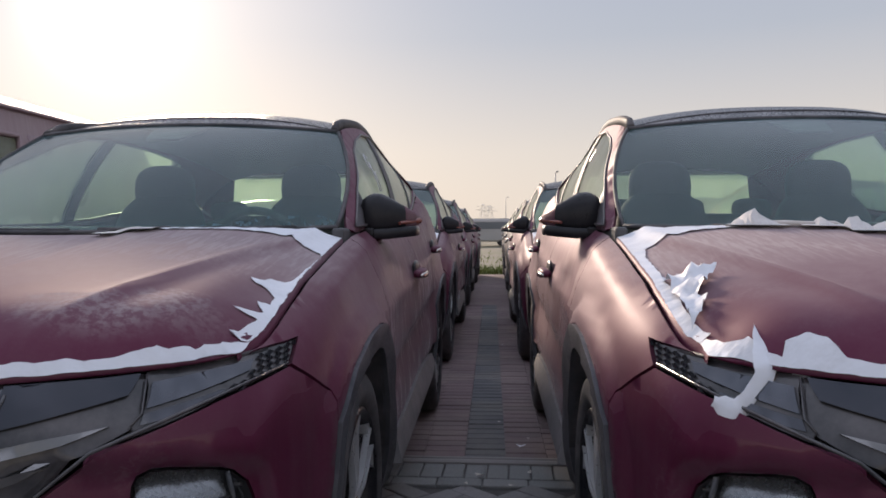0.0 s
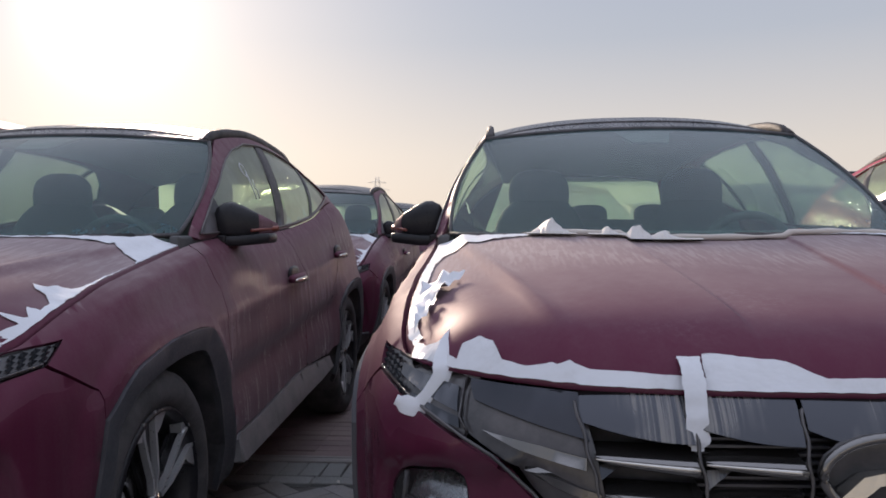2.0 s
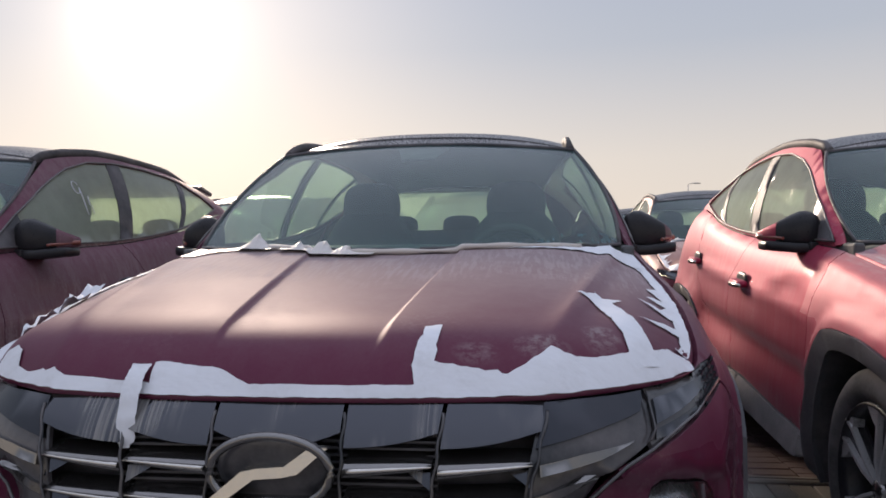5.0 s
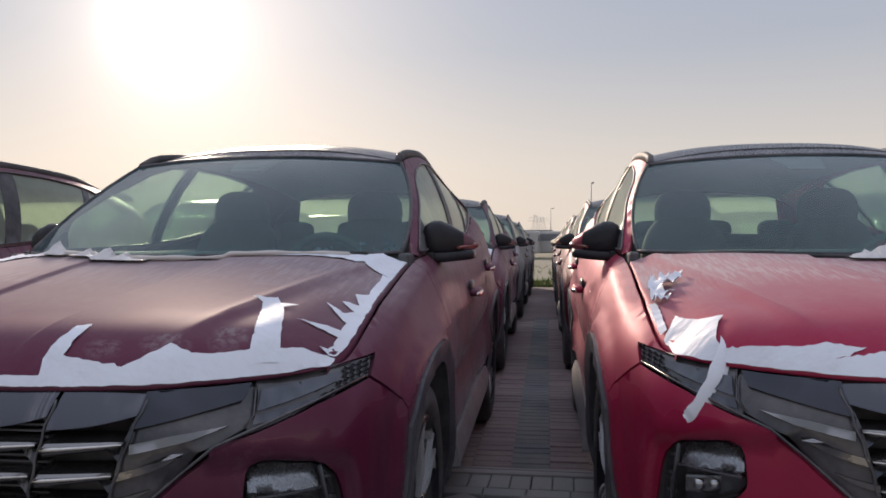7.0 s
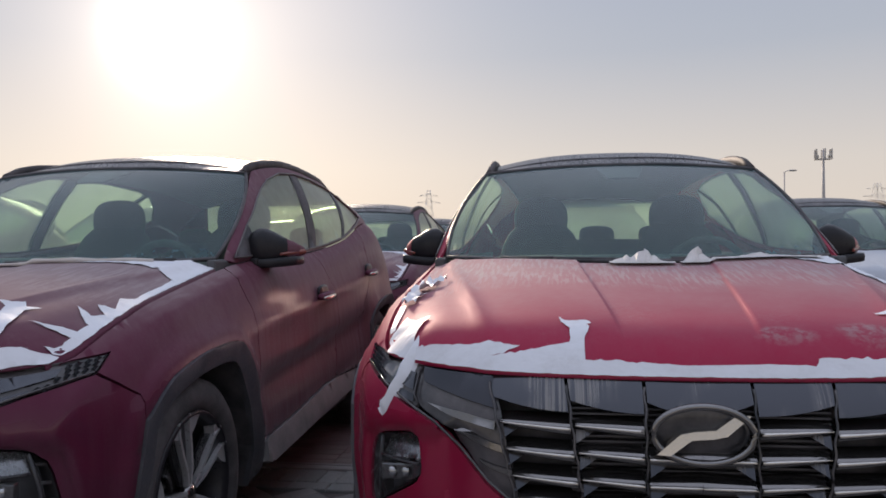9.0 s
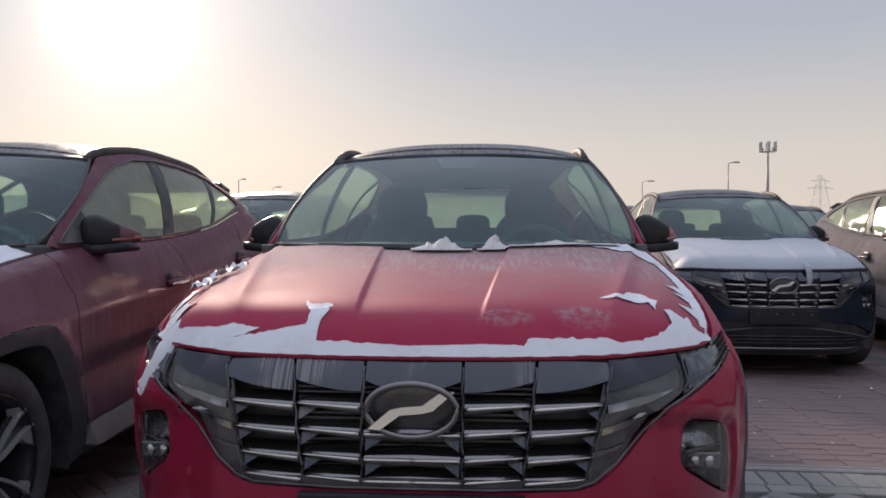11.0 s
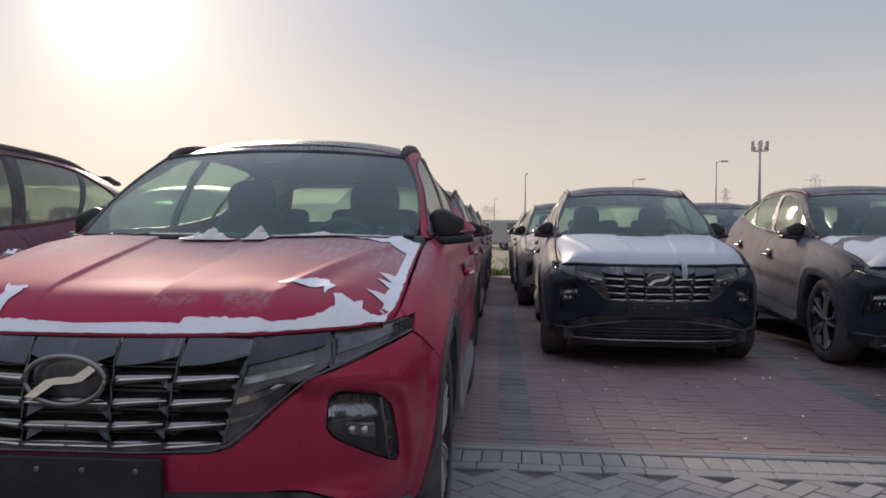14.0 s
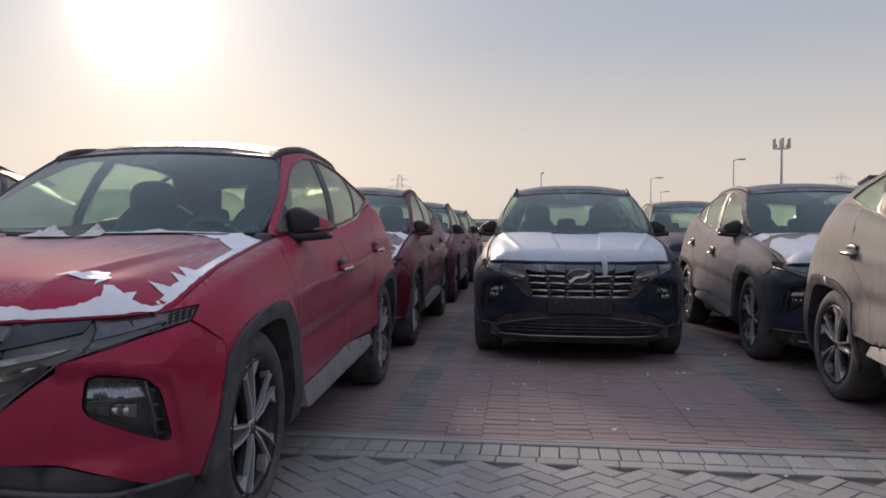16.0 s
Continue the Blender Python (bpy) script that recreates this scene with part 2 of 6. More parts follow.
def paver(name, colour, spread=0.14):
    m, nt, p = mat(name)
    geo = nt.nodes.new("ShaderNodeNewGeometry")
    rnd = geo.outputs["Random Per Island"]
    v = ramp(nt, rnd, [(0.0, 1.0 - spread), (1.0, 1.0 + spread)])
    hue = nt.nodes.new("ShaderNodeVectorMath")
    hue.operation = "MULTIPLY"
    hue.inputs[0].default_value = colour
    nt.links.new(v, hue.inputs[1])
    grit = ramp(nt, noise_tex(nt, 160, 4), [(0.3, 0.7), (0.7, 1.15)])
    h2 = nt.nodes.new("ShaderNodeVectorMath")
    h2.operation = "MULTIPLY"
    nt.links.new(hue.outputs[0], h2.inputs[0])
    nt.links.new(grit, h2.inputs[1])
    sand = ramp(nt, noise_tex(nt, 1.6, 6, 0.65), [(0.42, 0.0), (0.75, 0.5)])
    nt.links.new(mixc(nt, sand, h2.outputs[0], (0.30, 0.26, 0.22)), p.inputs["Base Color"])
    p.inputs["Roughness"].default_value = 0.85
    bump(nt, p, noise_tex(nt, 220, 4), 0.4, 0.003)
    return m


MAROON = paint("maroon_paint", (0.086, 0.006, 0.031), 0.26, side=0.13, flank_dust_light=1.05, spots=((.52, .27, .17, .10), (.66, .37, .12, .10)))
MAROON_B = paint("maroon_paint_dusty", (0.088, 0.006, 0.031), 0.24, side=0.12, flank_dust_light=0.80, spots=((.34, .15, .05, .03), (.47, .18, .06, .04), (.58, .25, .05, .06)))
RED = paint("red_paint", (0.30, 0.006, 0.044), 0.25, flank_dust_light=0.55, spots=((.22, .165, .08, .04), (.42, .19, .09, .06)), runs_rear=0.34)
RED_DARK = paint("dark_red_paint", (0.10, 0.006, 0.018), 0.22, flank_dust_light=0.5)
# flank dust far above the rest: it paints sunlight onto the grey flanks
GREY = paint("dark_grey_paint", (0.016, 0.023, 0.036), 0.09, 0.0, 0.03, 0.8, 6.0, 0.8)
SILVER = paint("silver_paint", (0.15, 0.145, 0.13), 0.38, 0.0, 0.3, 0.45, 0.55, 0.4)
BUS = paint("dusty_bus_paint", (0.26, 0.18, 0.20), 0.50, 0.0, 0.45, 0.6, 0.5, 0.3)
BUSROOF = plastic("dusty_van_roof", (0.16, 0.14, 0.15), 0.5, 0.6)
ROOF = plastic("black_gloss_roof", (0.014, 0.015, 0.018), 0.28, 0.35, shine=0.28)
CLAD = plastic("grey_cladding", (0.048, 0.050, 0.057), 0.5, 0.14, shine=0.35)
CHIN = plastic("lower_bumper_black", (0.026, 0.026, 0.029), 0.42, 0.16)
# cladding under dust, its colour also paled for the light on the sill
SILL = plastic("dusty_lit_sill", (0.13, 0.128, 0.13), 0.6, 0.5)
BLACK = plastic("black_plastic", (0.036, 0.036, 0.040), 0.55, 0.28, shine=0.25)
RIVET = plastic("rivet_black", (0.06, 0.06, 0.065), 0.4, 0.2)
FIN = plastic("grey_fin", (0.045, 0.045, 0.050), 0.5, 0.2)
DEEP = plastic("mirror_black", (0.014, 0.014, 0.017), 0.34, 0.06, shine=0.25)
TRIM = plastic("window_line", (0.10, 0.095, 0.095), 0.45, 0.2, 0.4, shine=0.2)
GLOSS = plastic("gloss_black", (0.022, 0.023, 0.026), 0.14, 0.3)
RUBBER = plastic("tyre_rubber", (0.032, 0.031, 0.032), 0.85, 0.25)
CHROME = plastic("chrome", (0.62, 0.61, 0.60), 0.16, 0.15, 1.0)
DARKCHROME = plastic("dark_chrome", (0.19, 0.185, 0.18), 0.16, 0.2, 0.95)


def smoked(name, colour):
    """Smoked chrome with dust that has dried on it in fine upright runs."""
    m, nt, p = mat(name)
    runs = math_node(nt, "MULTIPLY", ramp(nt, noise_tex(nt, 9, 2, 0.5, stretch=(15, 0, 0.25)), [(0.44, 0.0), (0.62, 1.0)]), ramp(nt, noise_tex(nt, 5, 2, 0.5, stretch=(1, 0, 1)), [(0.50, 0.0), (0.62, 0.40)]))
    nt.links.new(mixc(nt, runs, colour, (0.42, 0.39, 0.36)), p.inputs["Base Color"])
    nt.links.new(ramp(nt, runs, [(0.0, 0.10), (0.4, 0.55)]), p.inputs["Roughness"])
    nt.links.new(ramp(nt, runs, [(0.0, 0.9), (0.4, 0.2)]), p.inputs["Metallic"])
    return m


CAPCHROME = smoked("smoked_chrome", (0.072, 0.074, 0.083))
SMOKE = plastic("smoked_mirror", (0.034, 0.037, 0.044), 0.10, 0.06, 0.85)
BLADE = plastic("blade_chrome", (0.20, 0.192, 0.188), 0.16, 0.10, 0.92)
BRIGHT = plastic("satin_chrome", (0.54, 0.51, 0.47), 0.18, 0.08, 0.95)
LAMPGLASS = plastic("smoked_lamp_lens", (0.062, 0.068, 0.080), 0.12, 0.14, 0.7)
ALLOY = plastic("machined_alloy", (0.60, 0.60, 0.61), 0.34, 0.08, 0.7)
RAIL = plastic("satin_rail", (0.050, 0.048, 0.050), 0.6, 0.3, shine=0.12)
FILM_OLD = plastic("yellowed_film", (0.52, 0.47, 0.43), 0.6, 0.3)
CABIN = plastic("cabin_trim", (0.055, 0.057, 0.060), 0.7, 0.15)
SEAT = plastic("seat_cloth", (0.050, 0.052, 0.056), 0.85, 0.1)
LINER = plastic("headliner", (0.11, 0.11, 0.11), 0.9, 0.1)
AMBER = plastic("amber_lens", (0.20, 0.055, 0.04), 0.2, 0.35)
REDLENS = plastic("red_lens", (0.20, 0.008, 0.01), 0.12, 0.2)
SCREEN = glass("windscreen_glass", (0.72, 0.93, 0.80), 0.31, 3.0, (0.22, 0.37, 0.41), 0.30)
SIDEGLASS = glass("side_glass", (0.74, 0.90, 0.70), 0.52, 5.0, (0.70, 0.75, 0.60))
LENS = glass("lamp_lens", (0.86, 0.88, 0.90), 0.03)
LAMPSILVER = plastic("lamp_silver", (0.30, 0.30, 0.30), 0.25, 0.02, 0.85)


def film_sheet(name, colour, soil=0.3):
    """Thin white film, wrinkled, soiled in blotches, that lets a little light through."""
    m, nt, p = mat(name)
    blot = math_node(nt, "MULTIPLY", ramp(nt, noise_tex(nt, 9, 5, 0.65), [(0.45, 0.0), (0.75, 1.0)]), ramp(nt, noise_tex(nt, 70, 4, 0.7), [(0.35, 0.2), (0.65, 1.0)]))
    nt.links.new(mixc(nt, math_node(nt, "MULTIPLY", blot, soil), colour, (0.30, 0.27, 0.25)), p.inputs["Base Color"])
    p.inputs["Roughness"].default_value = 0.5
    bump(nt, p, noise_tex(nt, 14, 3, 0.5, stretch=(1.0, 2.0, 1.0)), 0.40, 0.012)
    return m


FILM = film_sheet("white_film", (0.66, 0.67, 0.71))
FILM_AGED = film_sheet("aged_film", (0.54, 0.51, 0.49), 0.6)
# same film, coloured darker and bluer for the sheets on the grey cars
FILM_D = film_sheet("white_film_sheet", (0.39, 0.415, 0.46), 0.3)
BRICK_RED = paver("red_pavers", (0.172, 0.119, 0.122))
BRICK_GREY = paver("grey_pavers", (0.215, 0.206, 0.206))
BRICK_BLUE = paver("dark_pavers", (0.105, 0.108, 0.114))
BRICK_EDGE = paver("edge_pavers", (0.215, 0.218, 0.215), 0.12)
CONCRETE = plastic("concrete", (0.24, 0.23, 0.22), 0.9, 0.3)


# ---- mesh helpers ----
from mathutils.geometry import delaunay_2d_cdt


def part(name, bm, material, parent=None, label=""):
    me = bpy.data.meshes.new(name)
    bm.to_mesh(me)
    bm.free()
    ob = new(name, me)
    me.materials.append(material)
    if parent is not None:
        ob.parent = parent
    if label:
        ob["label"] = label
    return ob


def thing(name, label, category, group="", at=(0, 0, 0)):
    ob = new(name)
    ob.location = at
    return tagged(ob, label, category, group)


def tab(table, v):
    """A smooth curve through the rows of a table."""
    n = len(table)
    if v <= table[0][0]:
        return table[0][1]
    if v >= table[-1][0]:
        return table[-1][1]
    i = next(k for k in range(n - 1) if v <= table[k + 1][0])
    (x0, y0), (x1, y1) = table[i], table[i + 1]
    h = x1 - x0
    t = (v - x0) / h

    def slope(k):
        if k in (0, n - 1):
            j = 0 if k == 0 else n - 2
            return (table[j + 1][1] - table[j][1]) / (table[j + 1][0] - table[j][0])
        a = (table[k][1] - table[k - 1][1]) / (table[k][0] - table[k - 1][0])
        b = (table[k + 1][1] - table[k][1]) / (table[k + 1][0] - table[k][0])
        return 0 if a * b <= 0 else 2 * a * b / (a + b)
    m0, m1 = slope(i) * h, slope(i + 1) * h
    return (2 * t**3 - 3 * t * t + 1) * y0 + (t**3 - 2 * t * t + t) * m0 + (3 * t * t - 2 * t**3) * y1 + (t**3 - t * t) * m1


def inside(p, poly):
    x, y = p
    c = False
    for (x0, y0), (x1, y1) in zip(poly, poly[1:] + poly[:1]):
        if (y0 > y) != (y1 > y) and x < (x1 - x0) * (y - y0) / (y1 - y0) + x0:
            c = not c
    return c


def dense(poly, step):
    out = []
    for a, b in zip(poly, poly[1:] + poly[:1]):
        n = max(1, int(math.ceil(math.dist(a, b) / step)))
        out += [(a[0] + (b[0] - a[0]) * k / n, a[1] + (b[1] - a[1]) * k / n) for k in range(n)]
    return out


def area2(poly):
    return sum(a[0] * b[1] - b[0] * a[1] for a, b in zip(poly, poly[1:] + poly[:1]))


def shrink(poly, d):
    if area2(poly) < 0:
        poly = poly[::-1]
    out = []
    n = len(poly)
    for i in range(n):
        a, b, c = Vector(poly[i - 1]), Vector(poly[i]), Vector(poly[(i + 1) % n])
        e0, e1 = (b - a).normalized(), (c - b).normalized()
        nn = Vector((-e0.y, e0.x)) + Vector((-e1.y, e1.x))
        if nn.length < 1e-6:
            out.append(tuple(b))
            continue
        nn.normalize()
        k = max(0.35, nn.dot(Vector((-e0.y, e0.x))))
        out.append(tuple(b + nn * d / k))
    return out


def sheet(poly, fn, step=0.05, lip=0.012, gap=0.002, holes=(), centre=(0, 2.3, 0.6), flip=None, bm=None):
    """A panel on the surface fn(a, b), cut to the outline poly in (a, b), with its edges turned in by lip."""
    bm = bm or bmesh.new()
    if gap:
        poly = shrink(poly, gap)
    loops = [dense(poly, step)] + [dense(h, step) for h in holes]
    pts, edges = [], []
    for lp in loops:
        k = len(pts)
        pts += lp
        edges += [(k + i, k + (i + 1) % len(lp)) for i in range(len(lp))]
    nb = len(pts)
    xs, ys = [p[0] for p in poly], [p[1] for p in poly]
    nx, ny = int((max(xs) - min(xs)) / step) + 1, int((max(ys) - min(ys)) / step) + 1
    for i in range(nx + 1):
        for j in range(ny + 1):
            q = (min(xs) + (i + 0.5 * (j % 2)) * step, min(ys) + j * step)
            if inside(q, poly) and not any(inside(q, h) for h in holes):
                if all((q[0] - b[0])**2 + (q[1] - b[1])**2 > (0.45 * step)**2 for b in pts[:nb]):
                    pts.append(q)
    vs, es, fs, *_ = delaunay_2d_cdt([Vector(p) for p in pts], edges, [], 0, 1e-7)
    P = [Vector(fn(v.x, v.y)) for v in vs]
    bv = [bm.verts.new(p) for p in P]
    c0 = Vector(centre)
    made = []
    for f in fs:
        c = sum((vs[i] for i in f), Vector((0, 0))) / len(f)
        if not inside(tuple(c), poly) or any(inside(tuple(c), h) for h in holes):
            continue
        a, b, c3 = P[f[0]], P[f[1]], P[f[2]]
        nrm = (b - a).cross(c3 - a)
        mid = (a + b + c3) / 3
        ref = mid - Vector((0, min(max(mid.y, 0.95), 3.7), c0.z)) if flip is None else Vector(flip)
        if nrm.dot(ref) < 0:
            f = f[::-1]
        try:
            face = bm.faces.new([bv[i] for i in f])
            face.smooth = True
            made.append(face)
        except ValueError:
            pass
    for v in bv:
        if not v.link_faces:
            bm.verts.remove(v)
    bm.normal_update()
    if lip:
        es = {e for f in made for e in f.edges if len(e.link_faces) == 1}
        low, top = {}, {}
        for e in es:
            for v in e.verts:
                if v not in low:
                    top[v] = bm.verts.new(v.co)
                    low[v] = bm.verts.new(v.co - v.normal * lip)
        for e in es:
            lo = e.link_loops[0]
            a, b = lo.vert, lo.link_loop_next.vert
            bm.faces.new((top[b], top[a], low[a], low[b]))
    return bm


def box(bm, c, s, rot=None, bevel=0.0):
    m = Matrix.Translation(c) @ (rot.to_4x4() if rot else Matrix.Identity(4)) @ Matrix.Diagonal((*s, 1))
    r = bmesh.ops.create_cube(bm, size=1.0, matrix=m)
    if bevel:
        es = list({e for v in r["verts"] for e in v.link_edges})
        bmesh.ops.bevel(bm, geom=es, offset=bevel, segments=2, affect="EDGES", profile=0.5)
    return bm


def tube(bm, pts, r, n=6, closed=False, flat=1.0):
    rings = []
    m = len(pts)
    for i, p in enumerate(pts):
        p = Vector(p)
        a = Vector(pts[i - 1] if i or closed else p)
        b = Vector(pts[(i + 1) % m] if i < m - 1 or closed else p)
        d = (b - a).normalized()
        u = d.cross(Vector((0, 0, 1)))
        u = u.normalized() if u.length > 1e-4 else Vector((1, 0, 0))
        w = u.cross(d)
        rr = r[i] if isinstance(r, (list, tuple)) else r
        rings.append([bm.verts.new(p + u * rr * math.cos(2 * math.pi * k / n) + w * rr * flat * math.sin(2 * math.pi * k / n)) for k in range(n)])
    for i in range(m if closed else m - 1):
        A, B = rings[i], rings[(i + 1) % m]
        for k in range(n):
            f = bm.faces.new((A[k], A[(k + 1) % n], B[(k + 1) % n], B[k]))
            f.smooth = True
    if not closed:
        bm.faces.new(rings[0][::-1])
        bm.faces.new(rings[-1])
    return bm


def lathe(bm, prof, n=40, axis="x", closed=True):
    """Turns a profile of (along, radius) round the axis."""
    rings = []
    for k in range(n):
        a = 2 * math.pi * k / n
        c, s = math.cos(a), math.sin(a)
        rings.append([bm.verts.new((h, r * c, r * s) if axis == "x" else (r * c, r * s, h)) for h, r in prof])
    for k in range(n):
        A, B = rings[k], rings[(k + 1) % n]
        for i in range(len(prof) if closed else len(prof) - 1):
            j = (i + 1) % len(prof)
            f = bm.faces.new((A[i], A[j], B[j], B[i]))
            f.smooth = True
    bmesh.ops.recalc_face_normals(bm, faces=bm.faces)
    return bm


def blob(bm, c, r, e=0.6, nu=20, nv=12, fn=None):
    """A rounded block (superellipsoid); fn bends its points."""
    def sg(v, p):
        return math.copysign(abs(v)**p, v)
    rows = []
    for j in range(nv + 1):
        la = -math.pi / 2 + math.pi * j / nv
        row = []
        for i in range(nu):
            lo = 2 * math.pi * i / nu
            p = Vector((sg(math.cos(la), e) * sg(math.cos(lo), e) * r[0], sg(math.cos(la), e) * sg(math.sin(lo), e) * r[1], sg(math.sin(la), e) * r[2]))
            if fn:
                p = Vector(fn(p))
            row.append(bm.verts.new(p + Vector(c)))
        rows.append(row)
    for j in range(nv):
        for i in range(nu):
            f = bm.faces.new((rows[j][i], rows[j][(i + 1) % nu], rows[j + 1][(i + 1) % nu], rows[j + 1][i]))
            f.smooth = True
    bmesh.ops.remove_doubles(bm, verts=rows[0] + rows[-1], dist=1e-5)
    return bm


# ---- the car: surfaces in its own metres, front bumper at y = 0, axle line along x ----
FU, SU, RU = 1.25, 4.35, 5.4  # front corner, side and rear corner along the girth
ZT = [(0, .856), (.3, .858), (.42, .866), (.5, .898), (.6, .935), (.8, .988), (1.1, 1.036), (1.4, 1.08), (1.6, 1.10), (2.0, 1.112), (2.4, 1.128), (3.1, 1.2), (3.5, 1.28), (3.8, 1.32), (4.2, 1.22), (4.6, 1.08)]
XE = [(0, .87), (.45, .87), (.65, .83), (.8, .805), (1.4, .785), (1.6, .80), (2.0, .805), (3.0, .81), (3.6, .78), (4.2, .74), (4.6, .70)]
YF = [(.15, .14), (.25, .07), (.4, .02), (.55, 0), (.65, 0), (.75, .015), (.83, .05), (.92, .11)]
YR = [(.2, 4.5), (.4, 4.6), (.6, 4.63), (.75, 4.6), (.9, 4.56), (1.1, 4.48), (1.3, 4.4)]
TUCK = [(.15, .10), (.25, .045), (.4, .012), (.55, 0)]
AXLES = (.885, 3.585)
WHEEL_R = 0.37


def near_line(y, z, line):
    """Distance from a point to an open line."""
    best = 9
    for (y0, z0), (y1, z1) in zip(line, line[1:]):
        dy, dz = y1 - y0, z1 - z0
        t = min(1, max(0, ((y - y0) * dy + (z - z0) * dz) / (dy * dy + dz * dz)))
        best = min(best, (y - y0 - t * dy)**2 + (z - z0 - t * dz)**2)
    return math.sqrt(best)


def side_x(y, z):
    zt, xe = tab(ZT, y), tab(XE, y)
    if z > .70:
        k = min(1, (z - .70) / (zt - .70))
        x = xe + (.93 - xe) * (1 - k * k)**.625
    else:
        x = .93 - tab(TUCK, z)
    if 1.3 < y < 3.4:  # hollow of the doors, with a hard edge above it
        e = min(1, (y - 1.3) / .25, (3.4 - y) / .25)
        zc = .60 + .06 * (y - 1.3)
        d = (z - zc) / .11
        x -= .030 * e * (math.exp(-d * d) if d < 0 else math.exp(-(d * 3.2)**2))
        ze = .84 + .075 * (y - 1.5)  # crease that climbs to the rear handle
        x += .010 * e * math.exp(-((z - ze) / .03)**2)
    if 1.42 < y < 2.04 and z > .58:  # pointed hollow behind the front wheel
        k = (y - 1.42) / .42 if y < 1.84 else 1 - (y - 1.84) / .2
        x -= .011 * max(0, k) * ease((1.003 - .14 * (y - 1.42) - z) / .022) * ease((z - .58) / .2)
    if .6 < y < 1.45:  # shoulder of the front wing
        x += .008 * ease((y - .6) / .3) * math.exp(-((z - (tab(ZT, y) - .045)) / .02)**2)
    f = 0
    for yw in AXLES:  # the lip that stands out round each wheel
        if abs(y - yw) < .75 and z > .2:
            d = near_line(y - yw + .885, z, ARCH_OUT)
            f = max(f, ease((.062 - d) / .022))
    return x + .015 * f


def ease(t):
    t = min(1, max(0, t))
    return t * t * (3 - 2 * t)


def pocket(u, z):
    """The hollow of the bumper round each lamp pod, with a firm upper and outer edge."""
    top = .722 - .17 * max(0, u - .44)
    return ease((top - z) / .02) * ease((.768 + (.68 - z) * .28 - u) / .06) * ease((u - .22) / .14) * ease((z - .36) / .10)


def wrap(u, z, hollow=None):
    """The girth of the body: u runs from the middle of the nose along the side to the middle of the tail; minus: the other side."""
    s = -1 if u < 0 else 1
    u = abs(u)
    if u < FU:
        th = u / FU * math.pi / 2
        y = tab(YF, z) + .8 * (1 - math.cos(th))
        x = side_x(y, z) * math.sin(th)**(2 / 3.6) if th > 0 else 0
        d = u - (.70 + (z - .66) * .97)  # ridge from the lamp down to the pod
        y -= .012 * max(0, 1 - abs(d) / .07) * ease((z - .62) / .05) * ease((.84 - z) / .04)
        return (s * x, y + .040 * (pocket(u, z) if hollow is None else hollow), z)
    if u <= SU:
        y1 = tab(YF, z) + .8
        y = y1 + (u - FU) / (SU - FU) * (3.9 - y1)
        return (s * side_x(y, z), y, z)
    th = max(0, (RU - u) / (RU - SU)) * math.pi / 2
    y = 3.9 + (tab(YR, z) - 3.9) * math.cos(th)
    return (s * side_x(y, z) * math.sin(th)**(2 / 3.6) if th > 1e-6 else 0, y, z)


def u_of(y, z):
    """Girth place of a point of the side at y."""
    y1 = tab(YF, z) + .8
    if y < y1:
        return FU * math.acos(max(-1, min(1, 1 - (y - tab(YF, z)) / .8))) * 2 / math.pi
    return FU + (y - y1) / (3.9 - y1) * (SU - FU)


def pushed(fn, d):
    """The surface fn moved in by d along its normal."""
    def g(a, b):
        p = Vector(fn(a, b))
        pa, pb = Vector(fn(a + .004, b)) - Vector(fn(a - .004, b)), Vector(fn(a, b + .004)) - Vector(fn(a, b - .004))
        n = pa.cross(pb)
        if n.length < 1e-9:
            return p
        n.normalize()
        ref = p - Vector((0, min(max(p.y, .95), 3.7), .6))
        if n.dot(ref) < 0:
            n = -n
        return p - n * d
    return g


LIP = [(0, .070), (.19, .074), (.457, .106), (.53, .140), (.61, .188), (.665, .228), (.73, .295), (.785, .388), (.83, .48)]
def rise(s):
    """Height of the hood's middle line behind its front edge."""
    return .848 + .097 * (1 - math.exp(-s / .055)) + .165 * s**.9


def hood_z(x, y):
    s = max(0, y - tab(LIP, abs(x)))
    w = (abs(x) / .78)**2.5
    z = rise(s) + (.010 - .032 * min(1, s / .25)) * w
    k = min(1, s / .25)
    xc = .145 + .075 * min(1, s / .95)  # sunken middle
    t = min(1, max(0, (abs(x) - xc) / .014))
    z -= .011 * k * (1 - t * t * (3 - 2 * t))
    xo = .47 + .23 * min(1, s / .95)  # ridge that runs out to the rear corner
    t = max(0, 1 - abs(abs(x) - xo) / .05)
    return z + .017 * k * t * (.55 + .45 * t)


def edge_x(y):
    """Half width of the hood, which ends at the fender's upper edge."""
    z = tab(ZT, y)
    k = min(1, (y - tab(YF, z)) / .8)
    s = math.sqrt(max(0, 1 - (1 - k)**2))**(2 / 3.6)
    return side_x(y, z) * s


def hood(a, q):
    k, w = q / .95, abs(a) / .79
    x = a
    for _ in range(3):
        yl, yr = tab(LIP, abs(x)), 1.02 + .36 * w * w
        y = yl + (yr - yl) * k**1.5
        x = a * (1 + (max(.3, edge_x(max(.40, y))) - .003 - .79) / .79 * w**2)
    z = hood_z(x, y)
    if w > .8:  # the outer edge meets the fender
        t = (w - .8) / .2
        z += (tab(ZT, y) + .001 - z) * t * t
    return (x, y, z)


